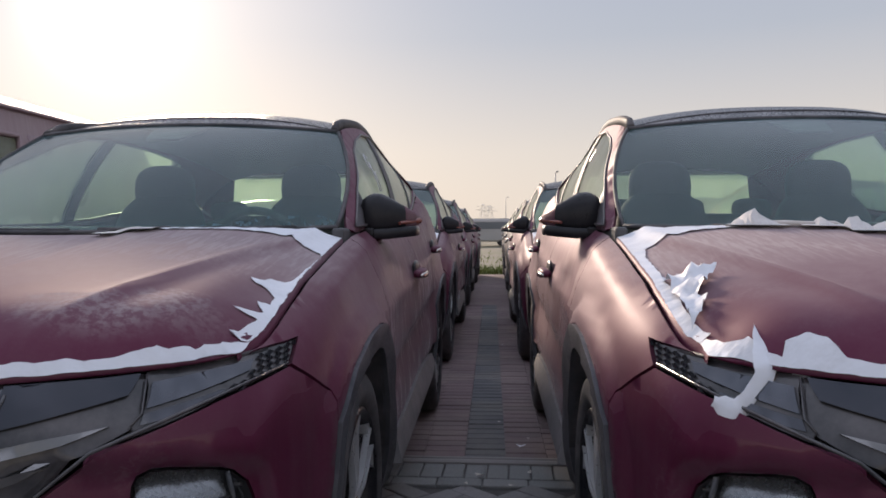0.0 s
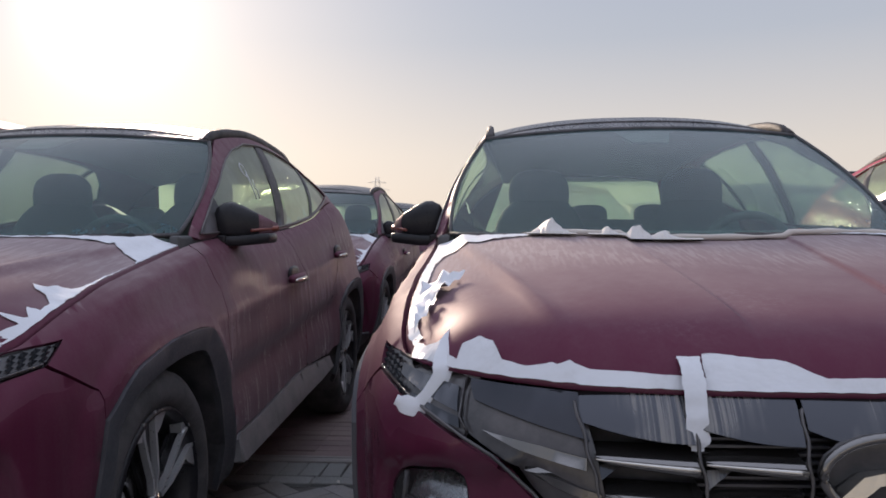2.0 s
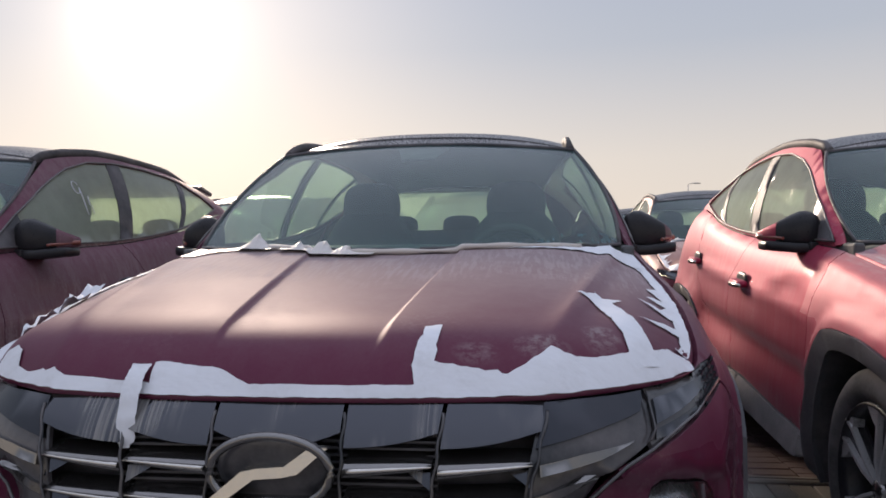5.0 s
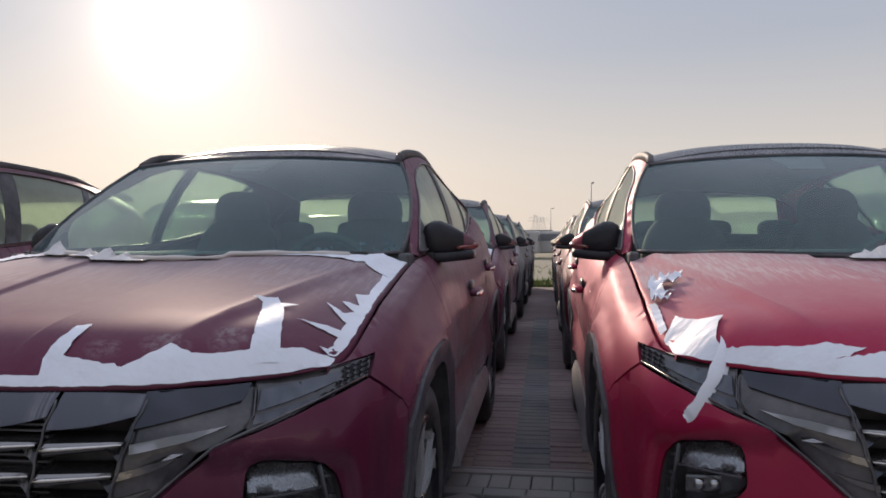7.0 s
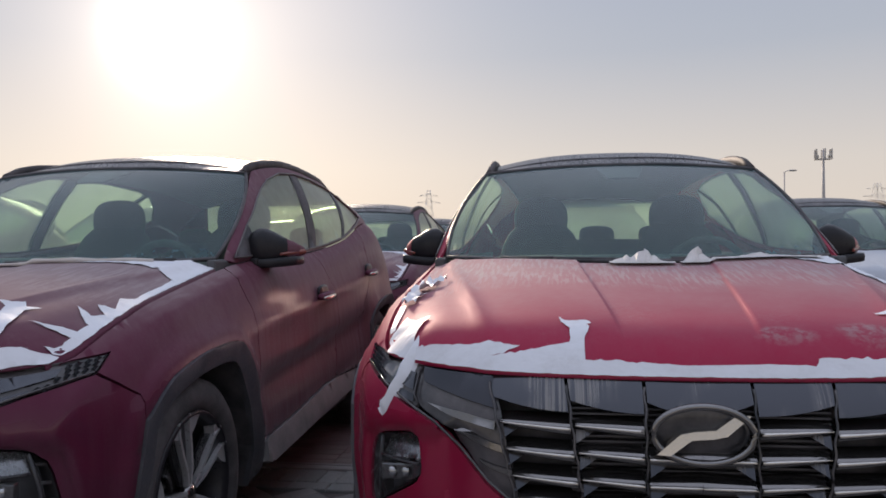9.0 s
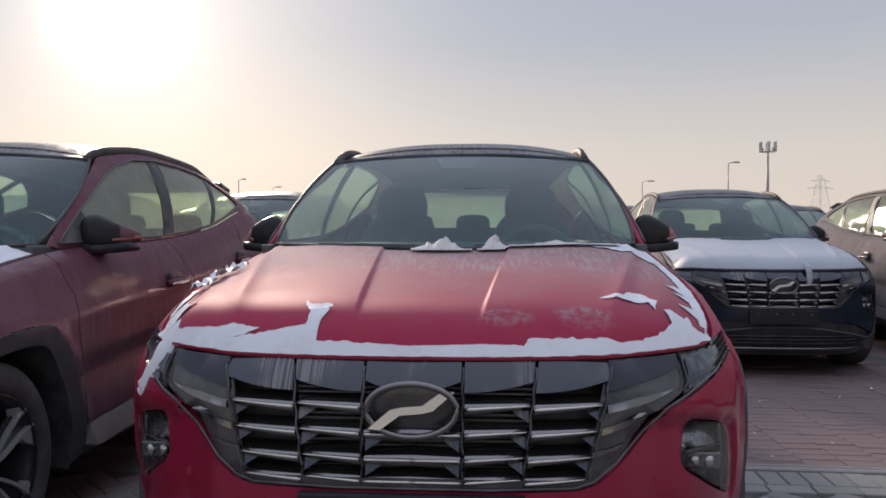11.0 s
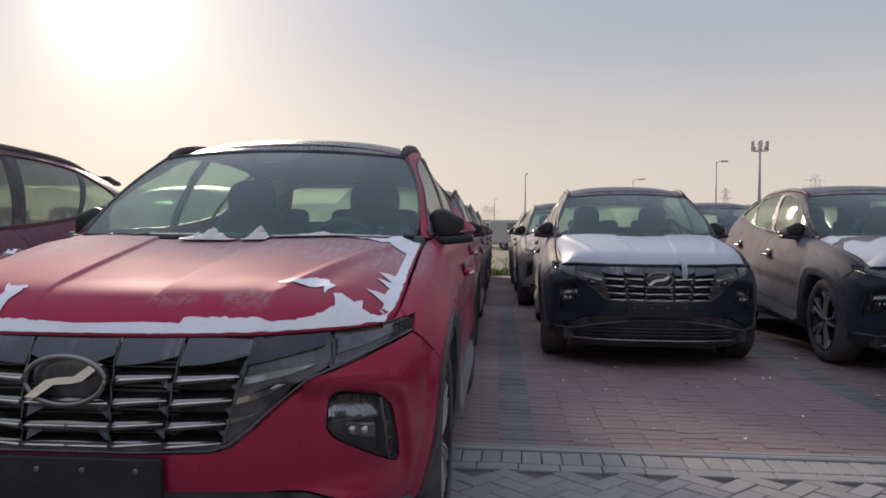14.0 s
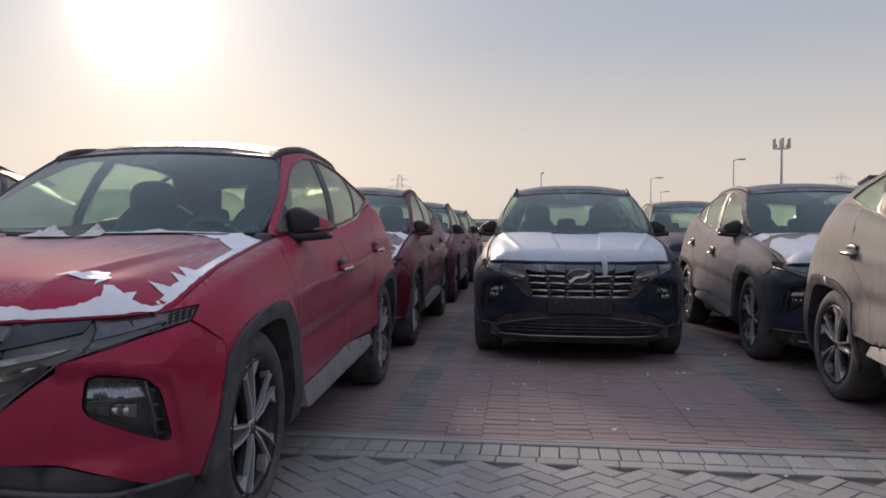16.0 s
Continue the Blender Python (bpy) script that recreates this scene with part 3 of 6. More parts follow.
def hood_mesh():
    """The hood as a net whose lines follow its creases, with the front and side edges turned under."""
    bm = bmesh.new()
    n, net = 34, []
    for j in range(n + 1):
        q = .95 * j / n
        s = max(0, hood(.2, q)[1] - tab(LIP, .2))
        e = min(1, s / .95)
        xc, xo = .145 + .075 * e, .47 + .23 * e
        marks = [0, .4 * xc, .8 * xc, xc - .003, xc + .001, xc + .007, xc + .013, xc + .017, xc + .06]
        a0, a1 = marks[-1], xo - .06
        marks += [a0 + (a1 - a0) * k / 5 for k in range(1, 6)] + [xo - .035, xo - .012, xo, xo + .012, xo + .035, xo + .06]
        a0 = marks[-1]
        marks += [a0 + (.79 - a0) * k / 8 for k in range(1, 9)]
        marks = [min(m, .789 - .0008 * (len(marks) - i)) for i, m in enumerate(marks)] + [.79]
        row = [-m for m in marks[:0:-1]] + marks
        P = [Vector(hood(m, q)) for m in row]
        if j == 0:
            net.append([bm.verts.new(p + Vector((0, .016, -.004))) for p in P])
        net.append([bm.verts.new(P[0] - Vector((0, 0, .015)))] + [bm.verts.new(p) for p in P[1:-1]] + [bm.verts.new(P[-1] - Vector((0, 0, .015)))])
    for A, B in zip(net, net[1:]):
        for i in range(len(A) - 1):
            f = bm.faces.new((A[i], A[i + 1], B[i + 1], B[i]))
            f.smooth = True
    bm.normal_update()
    return bm


def screen(a, t):
    xb, yb, zb = .745 * a, 1.08 + .35 * a * a, 1.098 + .014 * a * a
    xt, yt, zt = .628 * a, 1.955 + .08 * a * a, 1.533 - .026 * a * a
    b = .14 * t * (1 - t) * (1 - a * a)
    return (xb + (xt - xb) * t + .16 * a * t * (1 - t), yb + (yt - yb) * t - b * .45, zb + (zt - zb) * t + b)


XR = [(2.05, .628), (2.6, .636), (3.2, .606), (3.9, .55), (4.2, .52)]
ZR = [(2.05, 1.515), (2.3, 1.56), (2.6, 1.583), (3.2, 1.572), (3.9, 1.50), (4.2, 1.44)]
ZC = [(1.97, 1.538), (2.02, 1.560), (2.15, 1.606), (2.5, 1.646), (2.85, 1.653), (3.3, 1.635), (3.8, 1.582), (4.15, 1.525)]


def roof_edge(y):
    if y < 2.05:
        k = (y - 1.43) / .62
        return .745 - .117 * k + .16 * k * (1 - k), 1.112 + .403 * k
    return tab(XR, y), tab(ZR, y)


def flank(y, z):
    """The side above the waist: doors' frames, pillars and panes."""
    zt, xe = tab(ZT, y), tab(XE, y)
    xr, zr = roof_edge(y)
    t = max(-.05, (z - zt) / max(.02, zr - zt))
    return (xe + (xr - xe) * (t**1.15 if t > 0 else 0) + .022 * 4 * max(0, t) * (1 - t), y, z)


def roof(a, y):
    xr, zr = roof_edge(max(2.05, y))
    zc = tab(ZC, y)
    yy = y + .08 * a * a * max(0, 1 - (y - 1.97) / .5)
    return (a * xr, yy, zc - (zc - zr) * abs(a)**2.6)


def mirrored(fn, s):
    def g(a, b):
        p = fn(a, b)
        return (s * p[0], p[1], p[2])
    return g


GRILLE = [(.852, .822), (.64, .790), (.46, .751), (.395, .732), (.315, .677), (.245, .612), (.20, .573), (.165, .560), (.05, .555)]
TIP = (.893, .871)  # outer tip of the headlamp


def round_closed(poly, times=2):
    """A closed outline with its corners cut off."""
    for _ in range(times):
        out = []
        for (x0, y0), (x1, y1) in zip(poly, poly[1:] + poly[:1]):
            out += [(x0 + .16 * (x1 - x0), y0 + .16 * (y1 - y0)), (x0 + .84 * (x1 - x0), y0 + .84 * (y1 - y0))]
        poly = out
    return poly


FOG = round_closed([(.445, .700), (.690, .655), (.757, .437), (.60, .497), (.43, .577)])
LOWER = [(0, .46), (.22, .455), (.38, .43), (.54, .380), (.68, .325), (.86, .313)]
ARCH_OUT = [(.50, .30), (.54, .48), (.575, .675), (.69, .770), (.82, .800), (.96, .820), (1.20, .828), (1.26, .79), (1.37, .63), (1.43, .45), (1.45, .30)]
ARCH_IN = [(.55, .24), (.585, .43), (.625, .645), (.72, .715), (.85, .742), (1.0, .76), (1.16, .757), (1.21, .72), (1.30, .56), (1.36, .40), (1.375, .24)]

def rounded(pts, times=2):
    """Corners of an open line cut off, its ends kept."""
    for _ in range(times):
        out = [pts[0]]
        for (x0, y0), (x1, y1) in zip(pts, pts[1:]):
            out += [(x0 + .25 * (x1 - x0), y0 + .25 * (y1 - y0)), (x0 + .75 * (x1 - x0), y0 + .75 * (y1 - y0))]
        pts = out + [pts[-1]]
    return pts


ARCH_OUT = ARCH_OUT[:2] + rounded(ARCH_OUT[2:-2], 2) + ARCH_OUT[-2:]
ARCH_IN = ARCH_IN[:1] + rounded(ARCH_IN[1:-1], 1) + ARCH_IN[-1:]
DLO = [(1.50, 1.118), (1.75, 1.13), (2.35, 1.145), (2.75, 1.175), (3.11, 1.218), (3.36, 1.268), (3.55, 1.315), (3.70, 1.355), (3.62, 1.43), (3.47, 1.50), (3.3, 1.53), (2.99, 1.55), (2.64, 1.552), (2.4, 1.535), (2.2, 1.485), (1.94, 1.373), (1.70, 1.245)]
FENDER_SHUT = [(1.40, 1.06), (1.405, .96), (1.425, .86), (1.425, .70), (1.445, .54), (1.45, .46)]
DOOR_SHUT = [(2.44, 1.12), (2.52, .98), (2.57, .88), (2.60, .65), (2.50, .47)]
SILL_TOP = [(1.46, .395), (1.8, .415), (2.3, .465), (2.5, .47), (3.0, .445)]


def side_poly(pts, s=1):
    return [(s * u_of(y, z), z) for y, z in pts]


def top_run(y0, y1, n=10, d=0.0):
    return [(y0 + (y1 - y0) * k / n, tab(ZT, y0 + (y1 - y0) * k / n) - d) for k in range(n + 1)]


def build_wheel(car, x, y, s):
    """Tyre and two-tone five-spoke rim; s is the outer side."""
    bm = bmesh.new()
    w = .115
    prof = [(-w + .015, .258), (-w - .006, .30), (-w + .002, .34), (-w + .02, .362), (-w + .05, .37), (w - .05, .37), (w - .02, .362), (w - .002, .34), (w + .006, .30), (w - .015, .258)]
    lathe(bm, prof, 48)
    bmesh.ops.translate(bm, verts=bm.verts, vec=(x, y, WHEEL_R))
    tyre = part("tyre", bm, RUBBER, car)
    bm = bmesh.new()
    lathe(bm, [(-w + .02, .260), (w - .012, .264), (w - .002, .254), (w - .03, .240), (-.02, .215), (-w + .02, .23)], 40)
    for v in bm.verts:
        v.co.x *= s
    bmesh.ops.recalc_face_normals(bm, faces=bm.faces)
    bmesh.ops.translate(bm, verts=bm.verts, vec=(x, y, WHEEL_R))
    part("rim", bm, DEEP, tyre)
    bm = bmesh.new()
    lathe(bm, [(.0, .01), (.0, .16), (.012, .16), (.012, .01)], 28)
    bmesh.ops.translate(bm, verts=bm.verts, vec=(x - s * .02, y, WHEEL_R))
    part("brake_disc", bm, DARKCHROME, tyre)
    for k in range(5):
        R = Matrix.Translation((x + s * .018, y, WHEEL_R)) @ Matrix.Rotation(2 * math.pi * k / 5 + .25, 4, "X")

        def prism(bm, poly, d0, d1):
            lo = [bm.verts.new(R @ Vector((s * d0, p, q))) for p, q in poly]
            hi = [bm.verts.new(R @ Vector((s * (d1 - .16 * max(0, .10 - math.hypot(p, q))), p, q))) for p, q in poly]
            n = len(poly)
            for i in range(n):
                bm.faces.new((lo[i], lo[(i + 1) % n], hi[(i + 1) % n], hi[i]))
            return lo, hi

        def edge_run(bm, line, side, w, d0, d1):
            inner = [(p + side * w, q) for p, q in line]
            for (a, b), (c, e) in zip(zip(line, line[1:]), zip(inner, inner[1:])):
                lo, hi = prism(bm, [a, b, e, c], d0, d1)
                bm.faces.new(hi)
        # a dark blade between two bright edges that spread towards the rim, with bright wedges beside the tip
        left = [(-.012, .030), (-.026, .090), (-.040, .160), (-.046, .215), (-.040, .262)]
        right_ = [(.012, .030), (.020, .090), (.028, .160), (.034, .215), (.044, .262)]
        bm = bmesh.new()
        for (a, b), (c, e) in zip(zip(left, left[1:]), zip(right_, right_[1:])):
            lo, hi = prism(bm, [a, c, e, b], .040, .072)
            bm.faces.new(hi)
        bmesh.ops.recalc_face_normals(bm, faces=bm.faces)
        part("spoke", bm, DEEP, tyre)
        bm = bmesh.new()
        edge_run(bm, left, 1, .011, .05, .090)
        edge_run(bm, right_, -1, .011, .05, .090)
        lo, hi = prism(bm, [(.046, .258), (.034, .190), (.064, .200), (.104, .226), (.086, .246)], .05, .086)
        bm.faces.new(hi)
        lo, hi = prism(bm, [(-.042, .260), (-.048, .214), (-.072, .224), (-.064, .250)], .05, .086)
        bm.faces.new(hi)
        bmesh.ops.recalc_face_normals(bm, faces=bm.faces)
        part("spoke_edge", bm, ALLOY, tyre)
    bm = bmesh.new()
    lathe(bm, [(.065, .0), (.065, .036), (.098, .032), (.104, .0)], 20, closed=False)
    for v in bm.verts:
        v.co.x *= s
    bmesh.ops.recalc_face_normals(bm, faces=bm.faces)
    bmesh.ops.translate(bm, verts=bm.verts, vec=(x, y, WHEEL_R))
    part("hub_cap", bm, DARKCHROME, tyre)


def build_car():
    car = thing("suv", "maroon sport utility vehicle with dusty paint", "car", "parked cars")
    # ---- nose ----
    # seam from the lamp to the arch, then down the arch to the lower edge
    half = [GRILLE[0]] + [(u_of(.575, .745), .745)] + side_poly(ARCH_OUT[:3][::-1]) + [q for q in LOWER[::-1][1:-1]]
    outline = half + [(0, .46)] + [(-a, b) for a, b in half[::-1]] + [(-a, b) for a, b in GRILLE[1:]] + GRILLE[:0:-1]
    bumper = part("front_bumper", sheet(outline, wrap, .026, .02, .001, [FOG, [(-a, b) for a, b in FOG[::-1]]]), MAROON, car)
    lo = [(a, b - .004) for a, b in LOWER]
    chin = lo + [(.90, .25), (.80, .19), (.5, .17), (0, .17)]
    chin = chin + [(-a, b) for a, b in chin[-2:0:-1]]
    skirt = part("lower_bumper", sheet(chin, pushed(wrap, .012), .06, .02, 0), CHIN, car)
    bm = bmesh.new()
    tube(bm, [wrap(-.84 + 1.68 * k / 40, .315 + .10 * max(0, 1 - abs(-.84 + 1.68 * k / 40) / .55)) for k in range(41)], .011, 6)
    part("trim_strip", bm, CLAD, skirt, "satin grey trim line")
    bm = bmesh.new()
    tube(bm, [pushed(wrap, -.012)(-.62 + 1.24 * k / 30, .245) for k in range(31)], .013, 6)
    part("skid_strip", bm, DARKCHROME, skirt, "silver skid strip")
    bm = bmesh.new()
    for k in range(3):
        tube(bm, [pushed(wrap, -.004)(-.40 + .8 * i / 16, .285 + .028 * k) for i in range(17)], .007, 4)
    part("intake_slats", bm, BLACK, skirt)
    bm = bmesh.new()
    box(bm, (0, -.010, .495), (.53, .024, .115), None, .006)
    plate = part("plate_holder", bm, DEEP, car, "empty black number plate holder")
    for sx in (-.2, -.06, .06, .2):
        bm = bmesh.new()
        lathe(bm, [(0, 0), (0, .008), (.004, .008), (.005, 0)], 10, closed=False)
        bmesh.ops.rotate(bm, verts=bm.verts, matrix=Matrix.Rotation(-math.pi / 2, 3, "Z"))
        bmesh.ops.translate(bm, verts=bm.verts, vec=(sx, -.022, .52))
        part("rivet", bm, RIVET, plate)
    for sx in (-1, 1):
        for uu, zz in ((.132, .522), (.343, .557)):
            p = Vector(wrap(uu, zz))
            bm = bmesh.new()
            tube(bm, [(sx * p.x, p.y - .0015 + .006 * k, zz) for k in range(2)], .011, 14)
            part("parking_sensor", bm, MAROON, bumper)
    # ---- grille ----
    back_poly = [(.88, .866)] + GRILLE + [(-a, b) for a, b in GRILLE[::-1]] + [(-.88, .866)]
    grille = part("grille", sheet(back_poly, pushed(wrap, .075), .06, 0, 0), BLACK, car)
    bm = bmesh.new()
    line = [(a - .008, b + .006) for a, b in GRILLE]
    rim_line = line + [(-a, b) for a, b in line[::-1]]
    rim = [pushed(wrap, -.002)(a, b) for a, b in rim_line]
    tube(bm, rim, .0035, 6)
    part("grille_frame", bm, GLOSS, grille)
    bm = bmesh.new()
    for k in range(19):  # fine fins at the back of the grille, too thin to tell apart
        box(bm, (0, .066, .585 + .0125 * k), (.56, .020, .004))
    tagged(part("rear_mesh", bm, FIN, grille), kind="stuff")
    part("grille_lip", sheet([(-.165, .559), (.165, .559), (.188, .582), (-.188, .582)], pushed(wrap, .004), .04, .02, 0), GLOSS, grille)

    def front_y(x, z):
        lo_, hi_ = 0, .8
        for _ in range(24):
            m = (lo_ + hi_) / 2
            if wrap(m, z)[0] < x:
                lo_ = m
            else:
                hi_ = m
        return wrap(lo_, z)[1]
    def sec_at(sx, xa, xb, z, climb, k):
        """A point of the lip along the front of a blade, where its highlight is drawn."""
        x = xa + .005 + (xb - xa - .010) * k
        return (sx * x, front_y(x, z) + .004, z + climb * k)

    def column(c, z):
        """Where the dividers of the grille stand; the outer ones lean in towards the bottom."""
        k = (z - .56) / .27
        return (-.0045, .118, .255 + .036 * k, .404 + .066 * k)[c]
    for sx in (-1, 1):
        for c in range(3):
            for r in range(1, 5):
                z = (0, .742, .684, .625, .574)[r]
                if c == 0 and r == 1:
                    continue
                xa, xb = column(c, z), column(c + 1, z)
                climb = .010 if c else 0
                bm = bmesh.new()
                sec = []
                for i in range(9):
                    k = i / 8
                    x = xa + .005 + (xb - xa - .010) * k
                    y = front_y(x, z) + .006
                    zz = z + climb * k
                    h = .004 + .011 * ((1 - k)**.6 if c else 1 - .4 * k)  # the bright face narrows towards the outer end
                    sec.append([bm.verts.new((sx * x, y + dy, zz + dz)) for dy, dz in ((.003, -.75 * h), (-.001, .1 * h), (.006, .75 * h), (.055, h + .010), (.055, -.020), (.020, -.75 * h - .006))])
                for i in range(8):
                    for q in range(6):
                        bm.faces.new((sec[i][q], sec[i][(q + 1) % 6], sec[i + 1][(q + 1) % 6], sec[i + 1][q]))
                bm.faces.new(sec[0])
                bm.faces.new(sec[-1])
                bmesh.ops.recalc_face_normals(bm, faces=bm.faces)
                part("blade", bm, BLADE, grille)
                # a paler tapering strip draws the highlight along the dark blade
                bm = bmesh.new()
                tube(bm, [sec_at(sx, xa, xb, z, climb, k / 8) for k in range(9)], [.0062 - .0040 * (k / 8) if c else .0048 for k in range(9)], 5)
                part("bright_lip", bm, BRIGHT, grille)
                # small facet below the blade's outer end
                bm = bmesh.new()
                x0 = xb - .008
                y0 = front_y(x0, z - .02) + .010
                zt = z + climb - .012
                tri = [(x0, y0 + .012, zt), (x0 - .044, y0 + .022, zt - .002), (x0, y0, zt - .028)]
                v = [bm.verts.new((sx * a, b, d)) for a, b, d in tri] + [bm.verts.new((sx * (x0 - .004), y0 + .05, zt - .006))]
                for f in ((0, 1, 2), (0, 2, 3), (0, 3, 1), (1, 3, 2)):
                    bm.faces.new([v[q] for q in f])
                bmesh.ops.recalc_face_normals(bm, faces=bm.faces)
                part("gem", bm, CAPCHROME, grille)
            # smoked cap above the blades, its lower edge climbing outwards

            def capface(u, w, c=c, sx=sx):
                z = .850 - (.070 - .024 * u * u) * w
                x = column(c, z) + .004 + (column(c + 1, z) - column(c, z) - .008) * u
                return (sx * x, front_y(x, z) + .003 + .014 * (1 - w)**2, z)
            part("cap", sheet([(0, 0), (1, 0), (1, 1), (0, 1)], capface, .2, .004, 0, flip=(0, -1, .1)), CAPCHROME, grille)
            bm = bmesh.new()
            zz = [.834 - .27 * k / 24 for k in range(25)]
            tube(bm, [(sx * (column(c + 1, z) + .002 * math.sin((z - .742) * 106)), front_y(column(c + 1, z), z) + .006, z) for z in zz], .0032, 5)
            part("divider", bm, GLOSS, grille)
    # ---- lamps: wings beside the grille and the slim lamp above ----
    for sx in (-1, 1):
        sfn = mirrored(wrap, sx)
        wing = part("daylight_lamp", sheet([(.250, .853), (.503, .857), (.480, .79), (.457, .768), (.375, .735), (.30, .676), (.245, .612), (.185, .563), (.175, .563), (.197, .671), (.212, .753)], pushed(sfn, .014), .03, .008, 0), GLOSS, car, "smoked daytime lamp beside the grille")
        part("wing_cap", sheet([(.256, .850), (.491, .854), (.455, .822), (.36, .806), (.224, .780)], pushed(sfn, .005), .03, .008, 0), SMOKE, wing)
        # wedges of lighter chrome shaped as the highlights on the dark lamp
        for poly in (((.226, .752), (.30, .765), (.42, .777), (.34, .754), (.226, .733)), ((.206, .699), (.26, .710), (.325, .722), (.275, .700), (.206, .683)), ((.190, .646), (.23, .654), (.264, .662), (.235, .646), (.190, .632))):
            part("bright_edge", sheet(list(poly), pushed(sfn, .004), .03, .010, 0), DARKCHROME, wing)
        lamp = part("headlamp", sheet([(.505, .857), (.70, .863), (.889, .870), (.851, .826), (.66, .797), (.465, .755), (.459, .772), (.482, .79)], pushed(sfn, .008), .03, .010, .001), GLOSS, car)
        part("lens", sheet([(.505, .837), (.755, .849), (.735, .831), (.60, .812), (.487, .797)], pushed(sfn, .003), .03, .005, 0), LAMPGLASS, lamp, "smoked lamp lens")
        part("lens", sheet([(.482, .789), (.655, .808), (.675, .800), (.55, .778), (.474, .772)], pushed(sfn, .004), .03, .005, 0), CAPCHROME, lamp, "narrow lower lens")
        bm = bmesh.new()
        tex = [(.765, .850), (.886, .866), (.852, .826), (.70, .801), (.668, .804), (.742, .829)]
        for i in range(9):
            for j in range(6):
                a, b = .668 + .027 * i - .004 * j, .858 - .0105 * j + .0035 * (i - 6)
                if inside((a, b), tex):
                    q = [Vector(pushed(sfn, .004)(a + dx, b + dz)) for dx, dz in ((-.0125, -.002), (.001, .0055), (.0125, .002), (-.001, -.0055))]
                    c = Vector(pushed(sfn, -.005)(a - .004, b + .002))
                    vv = [bm.verts.new(p) for p in q] + [bm.verts.new(c)]
                    for k in range(4):
                        bm.faces.new((vv[k], vv[(k + 1) % 4], vv[4]))
        bmesh.ops.recalc_face_normals(bm, faces=bm.faces)
        tagged(part("lens_texture", bm, LAMPGLASS, lamp), kind="stuff")
        bm = bmesh.new()
        tube(bm, [pushed(sfn, .002)(a, b) for a, b in ((.499, .850), (.478, .790), (.457, .772))], .0022, 6)
        part("lamp_seam", bm, GLOSS, lamp)
        # ---- fog and main beam pod ----
        pfn = mirrored(lambda u, z: wrap(u, z, 1.0), sx)
        pod = part("lamp_pod", sheet(shrink(FOG, -.004), pushed(pfn, .085), .05, 0, 0), BLACK, car)
        bm = bmesh.new()
        fo = dense(shrink(FOG, .005), .05)
        o0, o1 = [bm.verts.new(pushed(sfn, .003)(*p)) for p in fo], [bm.verts.new(pushed(pfn, .085)(*p)) for p in fo]
        for i in range(len(fo)):
            j = (i + 1) % len(fo)
            bm.faces.new((o0[i], o0[j], o1[j], o1[i]))
        part("pod_wall", bm, BLACK, pod)
        inner = round_closed([(.452, .693), (.655, .660), (.690, .470), (.60, .505), (.438, .578)])
        part("lens", sheet(inner, pushed(pfn, -.018), .05, .012, 0), LENS, pod, "clear lens").visible_shadow = False
        part("reflector", sheet([(.462, .686), (.640, .656), (.648, .606), (.60, .606), (.452, .622)], lambda u, z: pushed(pfn, .012 + .05 * max(0, (z - .60) / .085)**1.5)(u, z), .016, .02, 0), LAMPSILVER, pod, "silver upper reflector")
        part("reflector", sheet([(.455, .604), (.645, .590), (.66, .496), (.60, .522), (.455, .585)], pushed(pfn, .040), .03, .02, 0), BLACK, pod, "dark lower housing")
        bm = bmesh.new()
        p = Vector(pushed(pfn, .026)(.570, .572))
        box(bm, p, (.100, .026, .044), None, .006)
        part("lamp_unit", bm, DARKCHROME, pod)
        for k in range(2):
            bm = bmesh.new()
            blob(bm, p + Vector((sx * (-.018 + .036 * k), -.012, .0)), (.014, .012, .015), .8, 12, 8)
            part("led_unit", bm, CHROME, pod)
        bm = bmesh.new()
        tube(bm, [pushed(pfn, .004)(.452 + .195 * k / 6, .612 - .008 * k / 6) for k in range(7)], .004, 5)
        part("pod_bar", bm, GLOSS, pod)
        for k in range(4):
            bm = bmesh.new()
            z = .62 - .048 * k
            tube(bm, [pushed(pfn, .02)(.668 + .004 * k, z), pushed(pfn, .02)(.70 + .010 * k, z - .004)], .005, 5)
            part("vane", bm, BLACK, pod)
        bm = bmesh.new()
        tube(bm, [pushed(pfn, .008)(a, b) for a, b in ((.645, .655), (.672, .56), (.69, .455))], .006, 5)
        part("pod_rib", bm, GLOSS, pod)
        # ---- side panels ----
        fend = [(.748, .859)] + [(s_, z_) for s_, z_ in side_poly(top_run(.42, 1.395, 40, .001))] + side_poly(FENDER_SHUT) + side_poly(ARCH_OUT[2:-1][::-1]) + [(u_of(.575, .748), .748), (.856, .825), TIP, (.82, .8655)]
        part("fender", sheet(fend, sfn, .026, .014, .002), MAROON, car)
        d1 = side_poly(FENDER_SHUT[::-1]) + side_poly(top_run(1.40, 2.44, 10, .0)) + side_poly(DOOR_SHUT) + side_poly(SILL_TOP[:3][::-1])
        door1 = part("front_door", sheet(d1, sfn, .032, .014, .002), MAROON, car)
        rear_edge = [(3.46, 1.262), (3.40, 1.05), (3.30, .90), (3.14, .80), (3.07, .62), (3.03, .45)]
        d2 = side_poly(DOOR_SHUT[::-1]) + side_poly(top_run(2.44, 3.44, 10, .0)) + side_poly(rear_edge)
        door2 = part("rear_door", sheet(d2, sfn, .032, .014, .002), MAROON, car)
        arch2 = [(y + 2.70, z) for y, z in ARCH_OUT]
